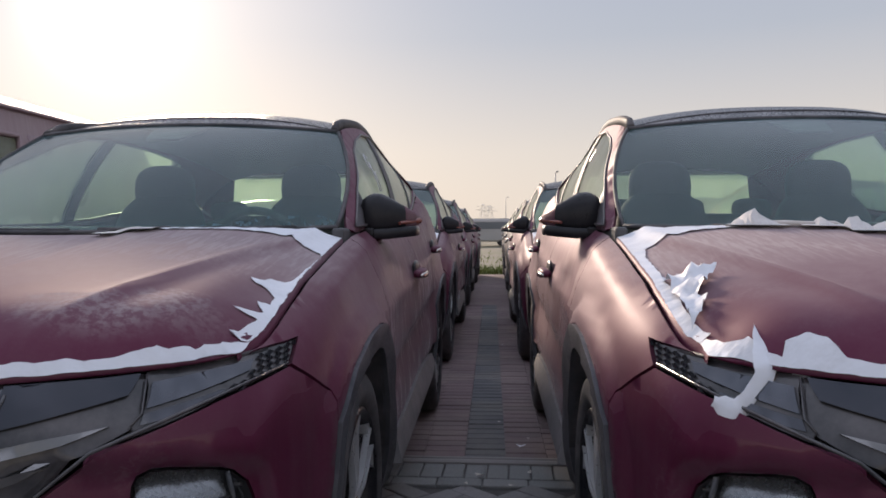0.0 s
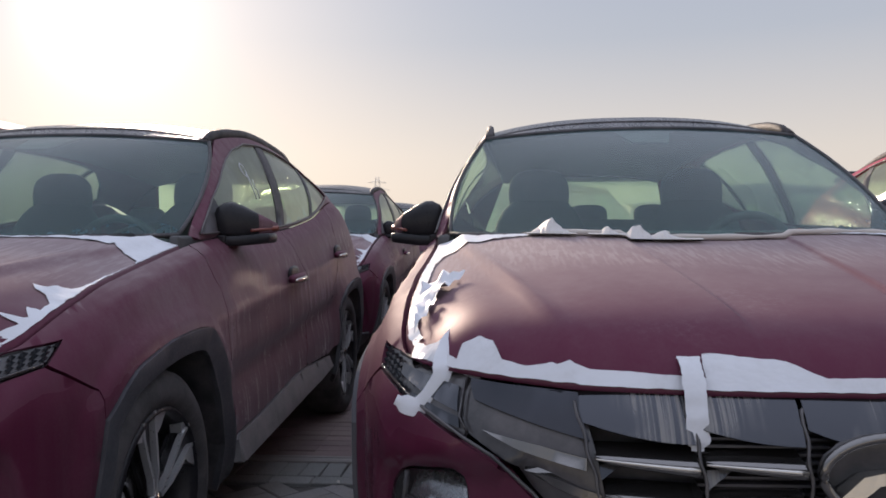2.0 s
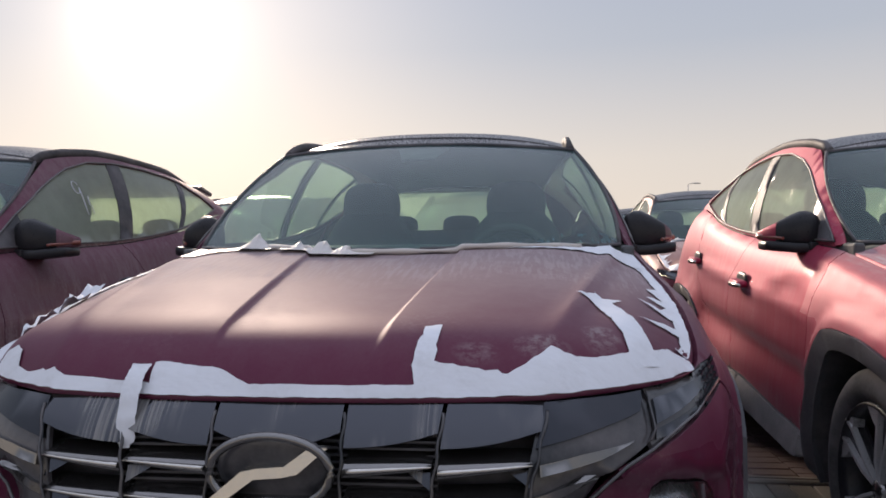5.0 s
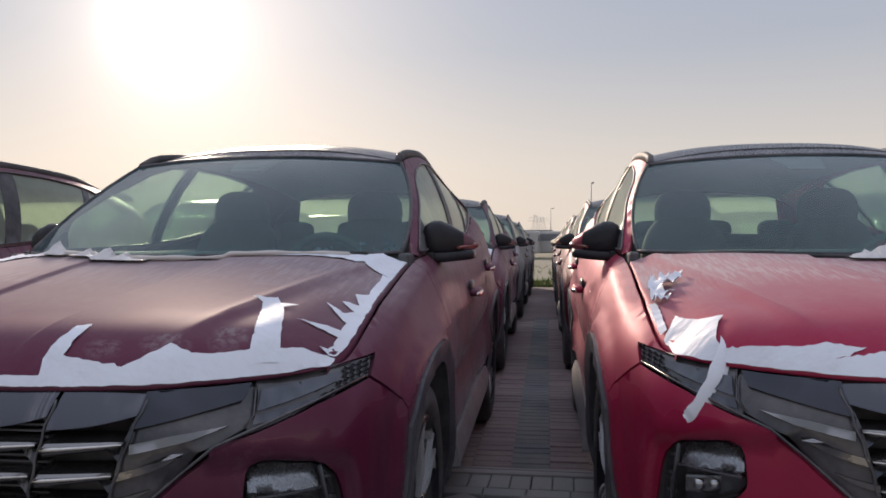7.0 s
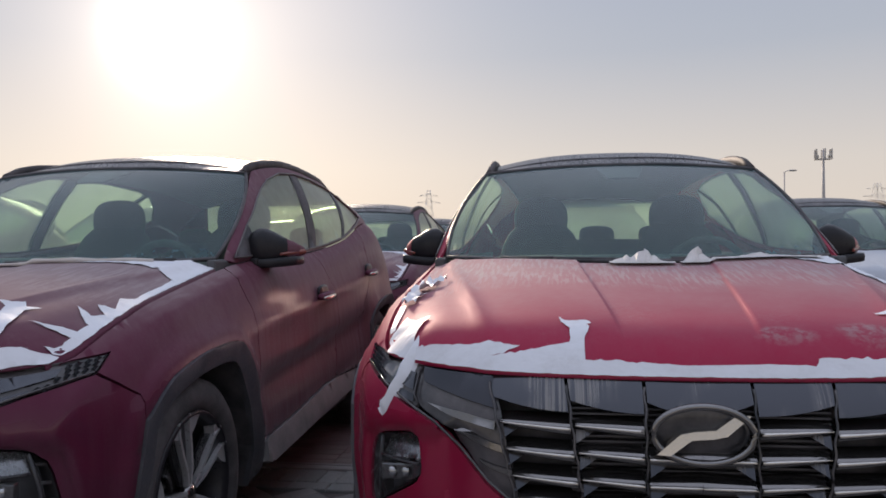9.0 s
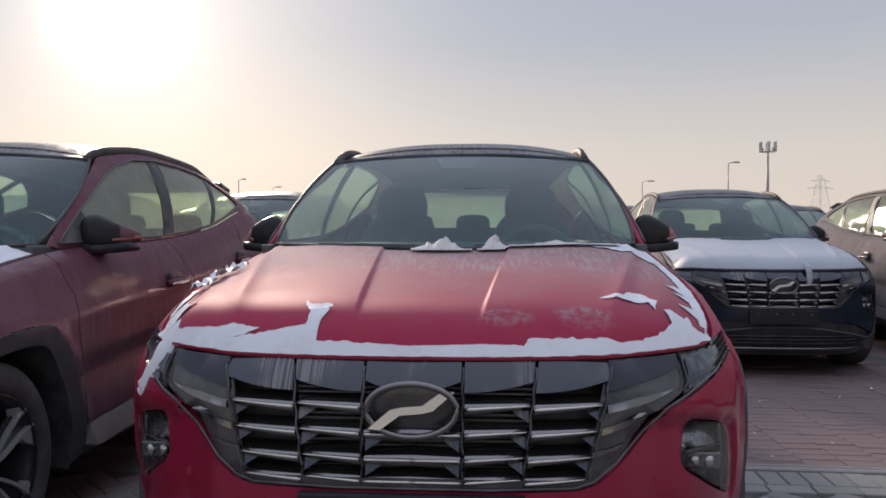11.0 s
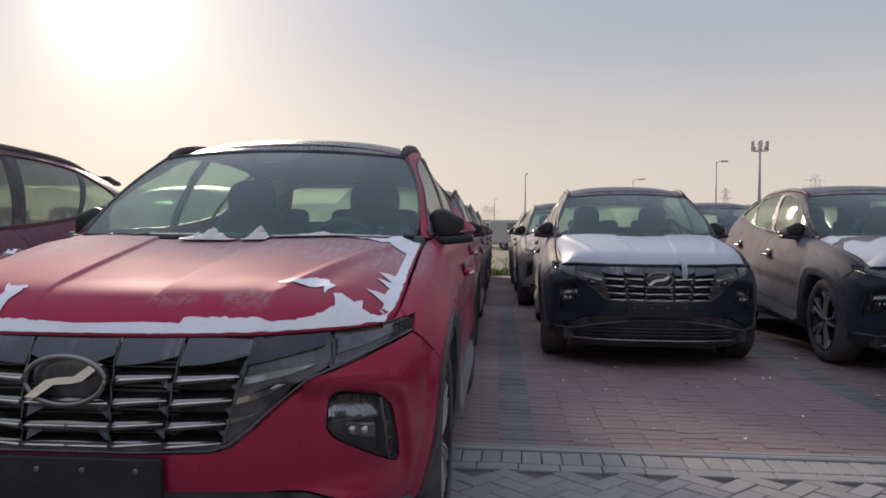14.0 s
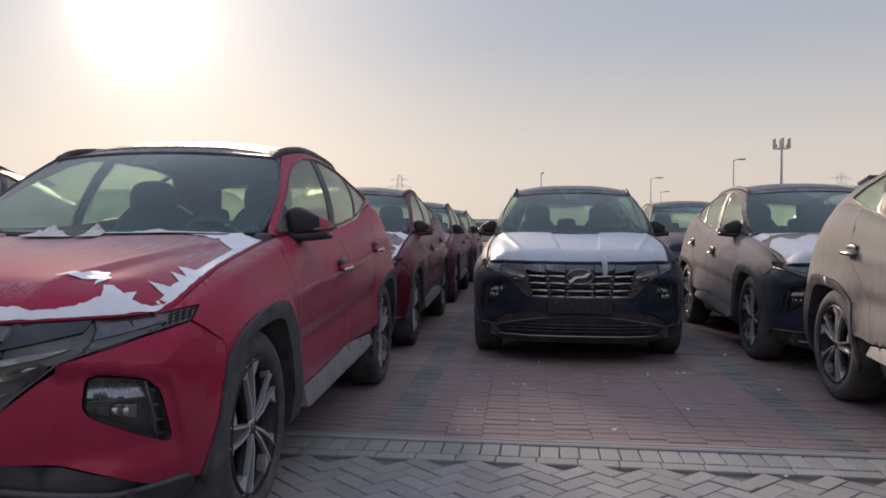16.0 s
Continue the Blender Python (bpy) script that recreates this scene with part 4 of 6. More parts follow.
        qp = side_poly(rear_edge[::-1]) + side_poly(top_run(3.47, 4.2, 8, .0)) + [(4.75, 1.16), (5.05, 1.10), (RU, 1.08), (RU, .48), (4.6, .42)] + side_poly(arch2[1:-2][::-1])
        part("quarter_panel", sheet(qp, sfn, .05, .012, .002), MAROON, car)
        part("rear_bumper", sheet([(RU, .475), (4.6, .415)] + side_poly([arch2[-3], arch2[-2], arch2[-1]]) + [(4.6, .22), (RU, .22)], pushed(sfn, .004), .07, .012, 0), CLAD, car)
        tl = part("tail_lamp", sheet([(4.72, 1.06), (5.0, 1.06), (RU, 1.04), (RU, .97), (5.0, .94), (4.75, .93)], pushed(sfn, -.004), .05, .01, 0), REDLENS, car)
        # doors' handles
        for door, y, z in ((door1, 2.31, .917), (door2, 3.35, .998)):
            bm = bmesh.new()
            c = Vector(sfn(u_of(y, z), z))

            def shape(p, y=y):
                return (p.x - sx * .012 * (abs(p.y) / .11)**2, p.y, p.z + .03 * p.y)
            blob(bm, c + Vector((sx * .028, 0, -.004)), (.025, .105, .020), .6, 18, 8, shape)
            part("handle", bm, MAROON, door)
            bm = bmesh.new()
            blob(bm, c + Vector((sx * .045, 0, -.010)), (.014, .098, .013), .6, 18, 6, shape)
            part("handle_strip", bm, BRIGHT, door, "chrome strip along the handle")
            # a near-black lump stands in for the shade of the handle's hollow
            bm = bmesh.new()
            blob(bm, c + Vector((sx * .003, 0, .012)), (.012, .085, .040), .8, 18, 6)
            part("handle_cup", bm, DEEP, door)
        # waist seal, sill and arches
        def ledge(u, z, sfn=sfn):
            """The sill leans out towards its lower edge."""
            k = (tab(SILL_TOP, sfn(u, z)[1]) - z) / .09
            return pushed(sfn, -.010 - .036 * min(1, max(0, k)))(u, z)
        part("sill", sheet(side_poly(SILL_TOP[:] + [(3.03, .385), (2.5, .365), (1.5, .305), (1.44, .33)]), ledge, .03, .030, .001), SILL, car)
        part("under_sill", sheet(side_poly([(1.40, .36), (2.5, .42), (3.06, .40), (3.06, .22), (1.40, .20)]), pushed(sfn, .05), .08, 0, 0), BLACK, car)
        for k, yw in enumerate(AXLES):
            off = yw - .885
            poly = side_poly([(y + off, z) for y, z in ARCH_OUT]) + side_poly([(y + off, z) for y, z in ARCH_IN[::-1]])
            part("arch_trim", sheet(poly, pushed(sfn, -.010), .04, .022, .001), CLAD, car)
            bm = bmesh.new()
            ring_in = [(y + off, z) for y, z in ARCH_IN]
            A = [bm.verts.new(pushed(sfn, .004)(u_of(y, z), z)) for y, z in ring_in]
            B = [bm.verts.new((sx * .60, yw + (y - yw) * 1.06, z + .02)) for y, z in ring_in]
            C = [bm.verts.new((sx * .60, y, .2)) for y, z in ring_in]
            for i in range(len(A) - 1):
                bm.faces.new((A[i], A[i + 1], B[i + 1], B[i]))
                bm.faces.new((B[i], B[i + 1], C[i + 1], C[i]))
            part("arch_liner", bm, BLACK, car)
            build_wheel(car, sx * .808, yw, sx)
        # ---- pillars and panes ----
        ffn = mirrored(flank, sx)
        outer = [(1.44, 1.108)] + top_run(1.5, 4.1, 20, -.002) + [(4.1, roof_edge(4.1)[1])] + [(y, roof_edge(y)[1]) for y in [3.9 - .1 * k for k in range(19)]] + [(1.85, roof_edge(1.85)[1]), (1.65, roof_edge(1.65)[1])]
        part("side_frame", sheet(outer, ffn, .05, .01, 0, [DLO]), MAROON, car)
        panes = {
            "sail": ([(1.50, 1.118), (1.72, 1.129), (1.72, 1.256), (1.70, 1.245)], BLACK, .002),
            "front_pane": ([(1.735, 1.13), (2.35, 1.145), (2.46, 1.152), (2.585, 1.552), (2.4, 1.535), (2.2, 1.485), (1.94, 1.373), (1.735, 1.263)], SIDEGLASS, .006),
            "b_pillar": ([(2.45, 1.151), (2.56, 1.16), (2.70, 1.552), (2.575, 1.552)], BLACK, .001),
            "rear_pane": ([(2.56, 1.16), (2.75, 1.175), (3.11, 1.218), (3.40, 1.512), (3.3, 1.53), (2.99, 1.55), (2.69, 1.552)], SIDEGLASS, .006),
            "c_pillar": ([(3.10, 1.217), (3.15, 1.226), (3.445, 1.508), (3.39, 1.516)], BLACK, .001),
            "quarter_pane": ([(3.15, 1.226), (3.36, 1.268), (3.55, 1.315), (3.70, 1.355), (3.62, 1.43), (3.47, 1.50), (3.44, 1.508)], SIDEGLASS, .006),
        }
        for nm, (poly, mt, d) in panes.items():
            ob = part(nm, sheet(poly, pushed(ffn, d), .06, .004, -.003), mt, car)
            ob.visible_shadow = mt is not SIDEGLASS
        bm = bmesh.new()
        tube(bm, [pushed(ffn, -.003)(y, z) for y, z in dense(shrink(DLO, -.004), .05)], .0045, 6, True)
        part("window_trim", bm, TRIM, car, "satin trim line round the side windows")
        # ---- mirror ----
        stations = [(.780, 1.715, 1.108, 1.205), (.786, 1.668, 1.103, 1.229), (.808, 1.655, 1.101, 1.238), (.845, 1.655, 1.101, 1.236), (.892, 1.667, 1.104, 1.221), (.945, 1.705, 1.109, 1.197), (.976, 1.757, 1.115, 1.178), (.987, 1.812, 1.121, 1.164)]
        rolls = ((0, .14), (.04, .04), (.15, .0), (.42, -.02), (.70, .0), (.87, .05), (.96, .14), (1.0, .30))
        net = [[Vector((sx * (x + (.885 - x) * w), y + (1.80 - y) * w, zl + (zh - zl) * t)) for t, w in rolls] for x, y, zl, zh in stations]

        def shell(picked):
            bm = bmesh.new()
            vs = [[bm.verts.new(p) for p in col] for col in net]
            for i in range(len(vs) - 1):
                for j in range(len(rolls) - 1):
                    if picked(i, j):
                        f = bm.faces.new((vs[i][j], vs[i + 1][j], vs[i + 1][j + 1], vs[i][j + 1]))
                        f.smooth = True
            if picked(0, 99):
                bm.faces.new([c[-1] for c in vs])
                bm.faces.new([c[0] for c in vs][::-1])
                bm.faces.new([c[j] for c in (vs[0], vs[-1]) for j in ((0, 3, 7) if c is vs[0] else (7, 3, 0))])
            for v in [v for v in bm.verts if not v.link_faces]:
                bm.verts.remove(v)
            bmesh.ops.recalc_face_normals(bm, faces=bm.faces)
            return bm
        cap = part("mirror_cap", shell(lambda i, j: j == 99 or i >= 5), MAROON, car)
        part("mirror_shell", shell(lambda i, j: j != 99 and i < 5), DEEP, cap)
        bm = bmesh.new()
        blob(bm, (sx * .872, 1.715, 1.089), (.116, .064, .020), .25, 24, 8, lambda p: (p.x, p.y + .045 * max(0, sx * p.x) / .12, p.z + .012 * max(0, sx * p.x) / .12))
        box(bm, (sx * .785, 1.70, 1.096), (.10, .12, .032), None, .008)
        part("mirror_base", bm, DEEP, cap)
        bm = bmesh.new()
        tube(bm, [(sx * (.926 + .0062 * k), 1.672 + .0126 * k, 1.128 + .0010 * k) for k in range(11)], [.006 + .0006 * k for k in range(11)], 6)
        part("turn_lamp", bm, AMBER, cap)
        # ---- roof rail ----
        bm = bmesh.new()
        n = 22
        secs = []
        for k in range(n + 1):
            y = 2.03 + 1.80 * k / n
            xr, zr = roof_edge(y)
            e = min(1, .55 + k / 2.6, (n - k + .1) / 5.0)
            h, x = .006 + .034 * e, sx * (xr - .024)
            secs.append([bm.verts.new((x + sx * dx, y, zr + dz)) for dx, dz in ((.016, -.012), (.016, h * .60), (.010, h * .92), (-.003, h), (-.012, h * .85), (-.015, .0))])
        for i in range(n):
            for q in range(6):
                f = bm.faces.new((secs[i][q], secs[i][(q + 1) % 6], secs[i + 1][(q + 1) % 6], secs[i + 1][q]))
                f.smooth = True
        bm.faces.new(secs[0])
        bm.faces.new(secs[-1])
        bmesh.ops.recalc_face_normals(bm, faces=bm.faces)
        part("roof_rail", bm, RAIL, car, "satin grey roof rail")
        # rear corner beside the back window
        bm = bmesh.new()
        n = 8
        A = [ffn(4.1, tab(ZT, 4.1) + (roof_edge(4.1)[1] - tab(ZT, 4.1)) * k / n) for k in range(n + 1)]
        B = [(sx * (.66 - .14 * k / n), 4.44 - .33 * k / n, 1.10 + .36 * k / n) for k in range(n + 1)]
        va, vb = [bm.verts.new(p) for p in A], [bm.verts.new(p) for p in B]
        for i in range(n):
            f = bm.faces.new((va[i], va[i + 1], vb[i + 1], vb[i]))
            f.smooth = True
        v2 = [bm.verts.new(wrap(sx * u, z)) for u, z in ((SU + .02, 1.24), (4.75, 1.16), (5.05, 1.10))]
        bm.faces.new((va[0], vb[0], v2[1], v2[0]))
        bm.faces.new((vb[0], v2[2], v2[1]))
        bmesh.ops.recalc_face_normals(bm, faces=bm.faces)
        part("rear_corner", bm, MAROON, car)
    # ---- hood, cowl, screens, roof ----
    part("hood", hood_mesh(), MAROON, car)
    bm = bmesh.new()
    tube(bm, [(x, tab(LIP, abs(x)) + .034, .844 + .012 * (abs(x) / .78)**2) for x in [-.80 + .05 * k for k in range(33)]], .005, 6)
    part("hood_seal", bm, BLACK, car)
    cowl = part("cowl", sheet([(-.77, 0), (.77, 0), (.77, .3), (-.77, .3)], lambda a, k: (a, 1.01 + .36 * (a / .77)**2 + k * .5, hood_z(.2, 1.0) - .012 - .05 * (a / .77)**2 + k * .06), .06, 0, 0, flip=(0, 0, 1)), BLACK, car)
    for x0, x1, y1 in ((-.50, .02, .0), (.10, .62, .0)):
        bm = bmesh.new()
        pts = [screen((x0 + (x1 - x0) * k / 8) / .73, .022 - .004 * k / 8) for k in range(9)]
        tube(bm, [(p[0], p[1] - .012, p[2] - .003) for p in pts], .007, 6)
        tube(bm, [(pts[0][0] + .06, pts[0][1] - .06, 1.105), (pts[3][0], pts[3][1] - .012, pts[3][2] + .002)], .006, 6)
        part("wiper", bm, BLACK, car)
    ob = part("windscreen", sheet([(-1, 0), (1, 0), (1, 1), (-1, 1)], screen, .07, .004, 0, flip=(0, -.5, 1)), SCREEN, car)
    bm = bmesh.new()
    for t in (0, 1):
        tube(bm, [screen(-1 + .05 * k, t) for k in range(41)], .009, 5)
    for a in (-1, 1):
        tube(bm, [screen(a, k / 12) for k in range(13)], .008, 5)
    part("screen_seal", bm, BLACK, car)
    part("sensor_shroud", sheet([(-.17, .99), (.17, .99), (.10, .80), (-.10, .80)], pushed(screen, .012), .05, .01, 0, flip=(0, -.5, 1)), BLACK, car)
    roof_p = part("roof", sheet([(-1, 1.97), (1, 1.97), (1, 4.12), (-1, 4.12)], roof, .09, .008, 0, flip=(0, 0, 1)), ROOF, car, "black glass roof")
    bm = bmesh.new()
    tube(bm, [roof(a, 2.06) for a in [-.96 + .06 * k for k in range(33)]], .004, 5)
    part("roof_seam", bm, BLACK, roof_p)
    part("headliner", sheet([(-.95, 2.02), (.95, 2.02), (.95, 4.05), (-.95, 4.05)], lambda a, y: (roof(a, y)[0], roof(a, y)[1], roof(a, y)[2] - .035), .12, 0, 0, flip=(0, 0, -1)), LINER, car)
    ob = part("back_window", sheet([(-1, 0), (1, 0), (1, 1), (-1, 1)], lambda a, t: (a * (.66 - .14 * t), 4.44 - .33 * t + .02 * (1 - a * a), 1.10 + (.36 + .04 * (1 - a * a)) * t), .12, .004, 0, flip=(0, 1, .3)), SIDEGLASS, car)
    ob.visible_shadow = False
    bm = bmesh.new()
    box(bm, (0, 4.16, 1.505), (1.02, .20, .03), Matrix.Rotation(radians(-12), 3, "X"), .01)
    part("spoiler", bm, GLOSS, car)
    part("tailgate_sill", sheet([(-.66, 0), (.66, 0), (.66, 1), (-.66, 1)], lambda a, t: (a, 4.44 + .05 * t, 1.10 - .02 * t), .1, 0, 0, flip=(0, 0, 1)), MAROON, car)
    # ---- cabin ----
    bm = bmesh.new()
    box(bm, (0, 2.3, .27), (1.50, 4.1, .10))
    box(bm, (0, 1.32, .62), (1.48, .05, .80))
    box(bm, (0, .55, .55), (1.10, .5, .5))
    part("floor_pan", bm, BLACK, car)
    for sx in (-1, 1):
        bm = bmesh.new()
        box(bm, (sx * .765, 2.72, .70), (.04, 2.75, .82), None, .01)
        part("door_trim", bm, CABIN, car)
    bm = bmesh.new()
    blob(bm, (0, 1.50, .99), (.74, .27, .13), .45, 28, 12, lambda p: (p.x, p.y - .16 * (1 - (p.x / .74)**2), p.z))
    part("dashboard", bm, CABIN, car)
    bm = bmesh.new()
    ringp = [(.36 + .18 * math.cos(a), 1.80 - .10 * math.sin(a) * .45, 1.0 + .18 * math.sin(a)) for a in [2 * math.pi * k / 24 for k in range(24)]]
    tube(bm, ringp, .016, 8, True)
    blob(bm, (.36, 1.79, .99), (.07, .03, .05), .7, 12, 8)
    tube(bm, [(.20, 1.80, 1.0), (.52, 1.80, 1.0)], .014, 6)
    part("steering_wheel", bm, CABIN, car)
    for x in (-.37, .37):
        bm = bmesh.new()
        blob(bm, (x, 2.28, .60), (.25, .27, .09), .55, 20, 10)
        seat = part("front_seat", bm, SEAT, car)
        bm = bmesh.new()
        blob(bm, (x, 2.52, .93), (.245, .085, .36), .62, 20, 12, lambda p: (p.x * (1 - .10 * p.z / .33), p.y + .30 * p.z, p.z))
        part("backrest", bm, SEAT, seat)
        bm = bmesh.new()
        blob(bm, (x, 2.640, 1.305), (.15, .065, .125), .72, 18, 10)
        tube(bm, [(x - .05, 2.63, 1.2), (x - .05, 2.64, 1.33)], .008, 6)
        tube(bm, [(x + .05, 2.63, 1.2), (x + .05, 2.64, 1.33)], .008, 6)
        part("headrest", bm, SEAT, seat)
    bm = bmesh.new()
    blob(bm, (0, 3.25, .60), (.66, .27, .10), .5, 24, 10)
    bench = part("rear_bench", bm, SEAT, car)
    bm = bmesh.new()
    blob(bm, (0, 3.55, .90), (.66, .08, .30), .5, 28, 12, lambda p: (p.x, p.y + .32 * p.z, p.z))
    part("bench_back", bm, SEAT, bench)
    for x in (-.40, 0, .40):
        bm = bmesh.new()
        blob(bm, (x, 3.66, 1.22), (.12, .05, .07), .65, 14, 8)
        part("headrest", bm, SEAT, bench)
    # ---- badge: a plain oval with a slanting bar ----
    bm = bmesh.new()
    tube(bm, [(.106 * math.cos(a), -.002 + .4 * .106**2 * math.cos(a)**2, .743 + .062 * math.sin(a)) for a in [2 * math.pi * k / 40 for k in range(40)]], .0080, 8, True)
    badge = part("badge", bm, DARKCHROME, car, "oval badge ring of dark chrome")
    bm = bmesh.new()
    blob(bm, (0, .03, .743), (.106, .008, .062), 1.0, 24, 8)
    part("badge_field", bm, GLOSS, badge)
    bm = bmesh.new()
    pl = [(-.062, -.042), (-.038, -.044), (-.016, -.011), (.020, -.007), (.040, -.001), (.062, .042), (.038, .044), (.016, .011), (-.020, .007), (-.040, .001)]
    f0, f1 = [bm.verts.new((a * 1.25 + b * .55, -.004 + .2 * b, .743 + b)) for a, b in pl], [bm.verts.new((a * 1.25 + b * .55, .022, .743 + b)) for a, b in pl]
    bm.faces.new(f0)
    for i in range(len(pl)):
        bm.faces.new((f0[i], f0[(i + 1) % len(pl)], f1[(i + 1) % len(pl)], f1[i]))
    bmesh.ops.recalc_face_normals(bm, faces=bm.faces)
    part("badge_bar", bm, BRIGHT, badge)
    return car


def repaint(car, body, mirror_caps=None):
    for ob in car.children_recursive:
        if ob.type == "MESH" and ob.data.materials[0] is MAROON:
            ob.material_slots[0].link = "OBJECT"
            ob.material_slots[0].material = (mirror_caps if mirror_caps and ob.name.startswith("mirror_cap") else body)


def place(x, y, yaw):
    """Where a car stands, from the place of its lamps' line."""
    return pose(x, y, 0, 0, 0, yaw) @ Matrix.Translation((0, -.51, 0))


FIRST = build_car()
FIRST.matrix_basis = place(-1.290, 1.690, -.20)
tagged(FIRST, "dusty dark red sport utility vehicle with a stained hood")
LABEL = {"m": "dark red sport utility vehicle dulled by dust", "b": "dusty dark red sport utility vehicle, film hanging off its hood", "r": "bright red sport utility vehicle with a dirty hood",
         "d": "deep red sport utility vehicle parked in a tight file", "g": "dark grey sport utility vehicle with white film over its hood", "s": "silver grey sport utility vehicle streaked with dust"}
PAINTS = {"m": MAROON, "b": MAROON_B, "r": RED, "d": RED_DARK, "g": GREY, "s": SILVER}
LOT = [  # x, y of the lamps' line, turn, paint
    (1.15, 1.70, .03, "b"), (3.521, 1.983, -.06, "r"), (8.457, 1.808, -.09, "s"),
    (-1.29, 6.21, -.3, "m"), (1.13, 6.38, .2, "m"), (3.50, 6.61, 0, "d"), (5.949, 6.437, -1.485, "g"), (8.385, 6.16, -.575, "g"), (10.8, 6.3, 0, "g"),
    (-1.27, 10.95, 0, "m"), (1.15, 11.1, 0, "s"), (3.50, 11.3, 0, "m"), (5.85, 11.2, 0, "s"), (8.25, 11.0, 0, "g"), (-3.7, 10.9, 0, "m"), (10.7, 11.1, 0, "g"),
    (-1.25, 15.7, 0, "m"), (1.17, 15.8, 0, "s"), (3.50, 15.9, 0, "m"), (5.82, 15.9, 0, "s"), (8.2, 15.8, 0, "g"), (-3.7, 15.6, 0, "g"), (10.6, 15.8, 0, "s"),
]
CARS = [FIRST]
for x, y, yaw, kind in LOT:
    c = copy_thing(FIRST, place(x, y, yaw))
    if kind != "m":
        repaint(c, PAINTS[kind])
    tagged(c, LABEL[kind])
    if y > 9:  # far down the file: what cannot be told apart is left off
        for o in list(c.children_recursive):
            if o.name.split(".")[0] in ("gem", "bright_lip", "rear_mesh", "lens_texture", "rivet", "spoke", "hub_cap", "brake_disc", "vane", "pod_rib", "pod_bar", "lamp_unit", "led_unit", "reflector", "handle_strip", "parking_sensor", "steering_wheel", "bright_edge", "wiper", "divider", "cap", "headliner"):
                bpy.data.objects.remove(o)
    CARS.append(c)


# ---- ground ----
KERB_Y = 3.60
SKEW = -.027  # the edge of the lot runs a little askew to the files of cars


def kerb_at(x):
    return KERB_Y + SKEW * (x - 5)


def ground_sheet():
    bm = bmesh.new()
    xs, ys = [-1500, -60, 60, 1500], [-400, -30, 19.5, 1800]
    v = [[bm.verts.new((x, y, -.05)) for x in xs] for y in ys]
    for j in range(3):
        for i in range(3):
            bm.faces.new((v[j][i], v[j][i + 1], v[j + 1][i + 1], v[j + 1][i]))
    m, nt, p = mat("ground_sand")
    n = noise_tex(nt, .12, 8, .65)
    f = noise_tex(nt, 9, 6, .7)
    c = ramp(nt, n, [(.35, (.19, .16, .12)), (.55, (.16, .15, .09)), (.7, (.09, .11, .04))])
    nt.links.new(mixc(nt, ramp(nt, f, [(.3, .0), (.8, .5)]), c, (.10, .09, .07)), p.inputs["Base Color"])
    p.inputs["Roughness"].default_value = .95
    bump(nt, p, f, .6, .03)
    tagged(part("ground", bm, m), "dry sandy ground with thin grass", "ground", kind="structure")


ground_sheet()


def slab_rows(x, y, hx, hy, rot, top, ch=.004, side=1.0):
    """Points and faces of one paver: a low block with a chamfered top."""
    cs, sn = math.cos(rot), math.sin(rot)
    pts = []
    for z, d in ((top - .03, 0), (top - ch, 0), (top, ch)):
        for a, b in ((-1, -1), (1, -1), (1, 1), (-1, 1)):
            u, w = a * (hx - d * side), b * (hy - d)
            pts.append((x + u * cs - w * sn, y + u * sn + w * cs, z))
    faces = [(i, (i + 1) % 4, (i + 1) % 4 + 4, i + 4) for i in range(4)] + [(i + 4, (i + 1) % 4 + 4, (i + 1) % 4 + 8, i + 8) for i in range(4)] + [(8, 9, 10, 11)]
    return pts, faces


def pavers(name, bricks, material, parent, side=1.0):
    V, F = [], []
    for b in bricks:
        p, f = slab_rows(*b, side=side)
        k = len(V)
        V += p
        F += [tuple(i + k for i in q) for q in f]
    me = bpy.data.meshes.new(name)
    me.from_pydata(V, [], F)
    me.materials.append(material)
    ob = new(name, me)
    ob.parent = parent
    return tagged(ob, kind="stuff")


def bed(name, x0, x1, y0, y1, z, colour, label):
    """A slab whose long edge follows the kerb."""
    bm = bmesh.new()
    box(bm, ((x0 + x1) / 2, (y0 + y1) / 2, z - .02), (x1 - x0, y1 - y0, .04))
    for v in bm.verts:
        if abs(v.co.y - KERB_Y) < .3:
            v.co.y += SKEW * (v.co.x - 5)
    return tagged(part(name, bm, plastic(name + "_joint", colour, .95, .3)), label, "paving", kind="structure")


rng = random.Random(4)
lot = bed("pavement", -8, 16, KERB_Y + .02, 19.45, -.018, (.05, .043, .04), "red block paving of the parking lot")
aisle = bed("road", -8, 16, -8, KERB_Y - .06, -.018, (.06, .057, .053), "grey herringbone block paving of the aisle")
STRIPES = (-.06, 2.34, 4.74, 7.14, 9.54, -2.46)
near, red, dark = [], [], []
L, Wd = .2, .1
for i in range(-30, 62):
    x, off = i * L - .06, rng.uniform(0, Wd)
    if not -6 < x < 12:
        continue
    lead = rng.gauss(0, .0012)
    for j in range(80):
        y0 = kerb_at(x) + .03 + (0 if j == 0 else (j - 1) * Wd + off)
        y1 = kerb_at(x) + .03 + j * Wd + off
        if y1 > 11.5 or y1 - y0 < .02:
            continue
        wide = rng.choice((.0025, .0040, .0052, .0062))  # joints open unevenly
        b = (x + lead, (y0 + y1) / 2, L / 2 - .0001 - rng.random() * .0004, (y1 - y0) / 2 - wide, rng.gauss(0, .006), rng.gauss(0, .0013))
        if any(abs(x - q) < .101 for q in STRIPES):
            dark.append(b)
        elif 4.25 < x < 7.2 and y1 < 5.55 and j:
            near.append(b)
        else:
            red.append(b)
pavers("red_bricks", red, BRICK_RED, lot, .12)
pavers("dark_bricks", dark, BRICK_BLUE, lot, .12)
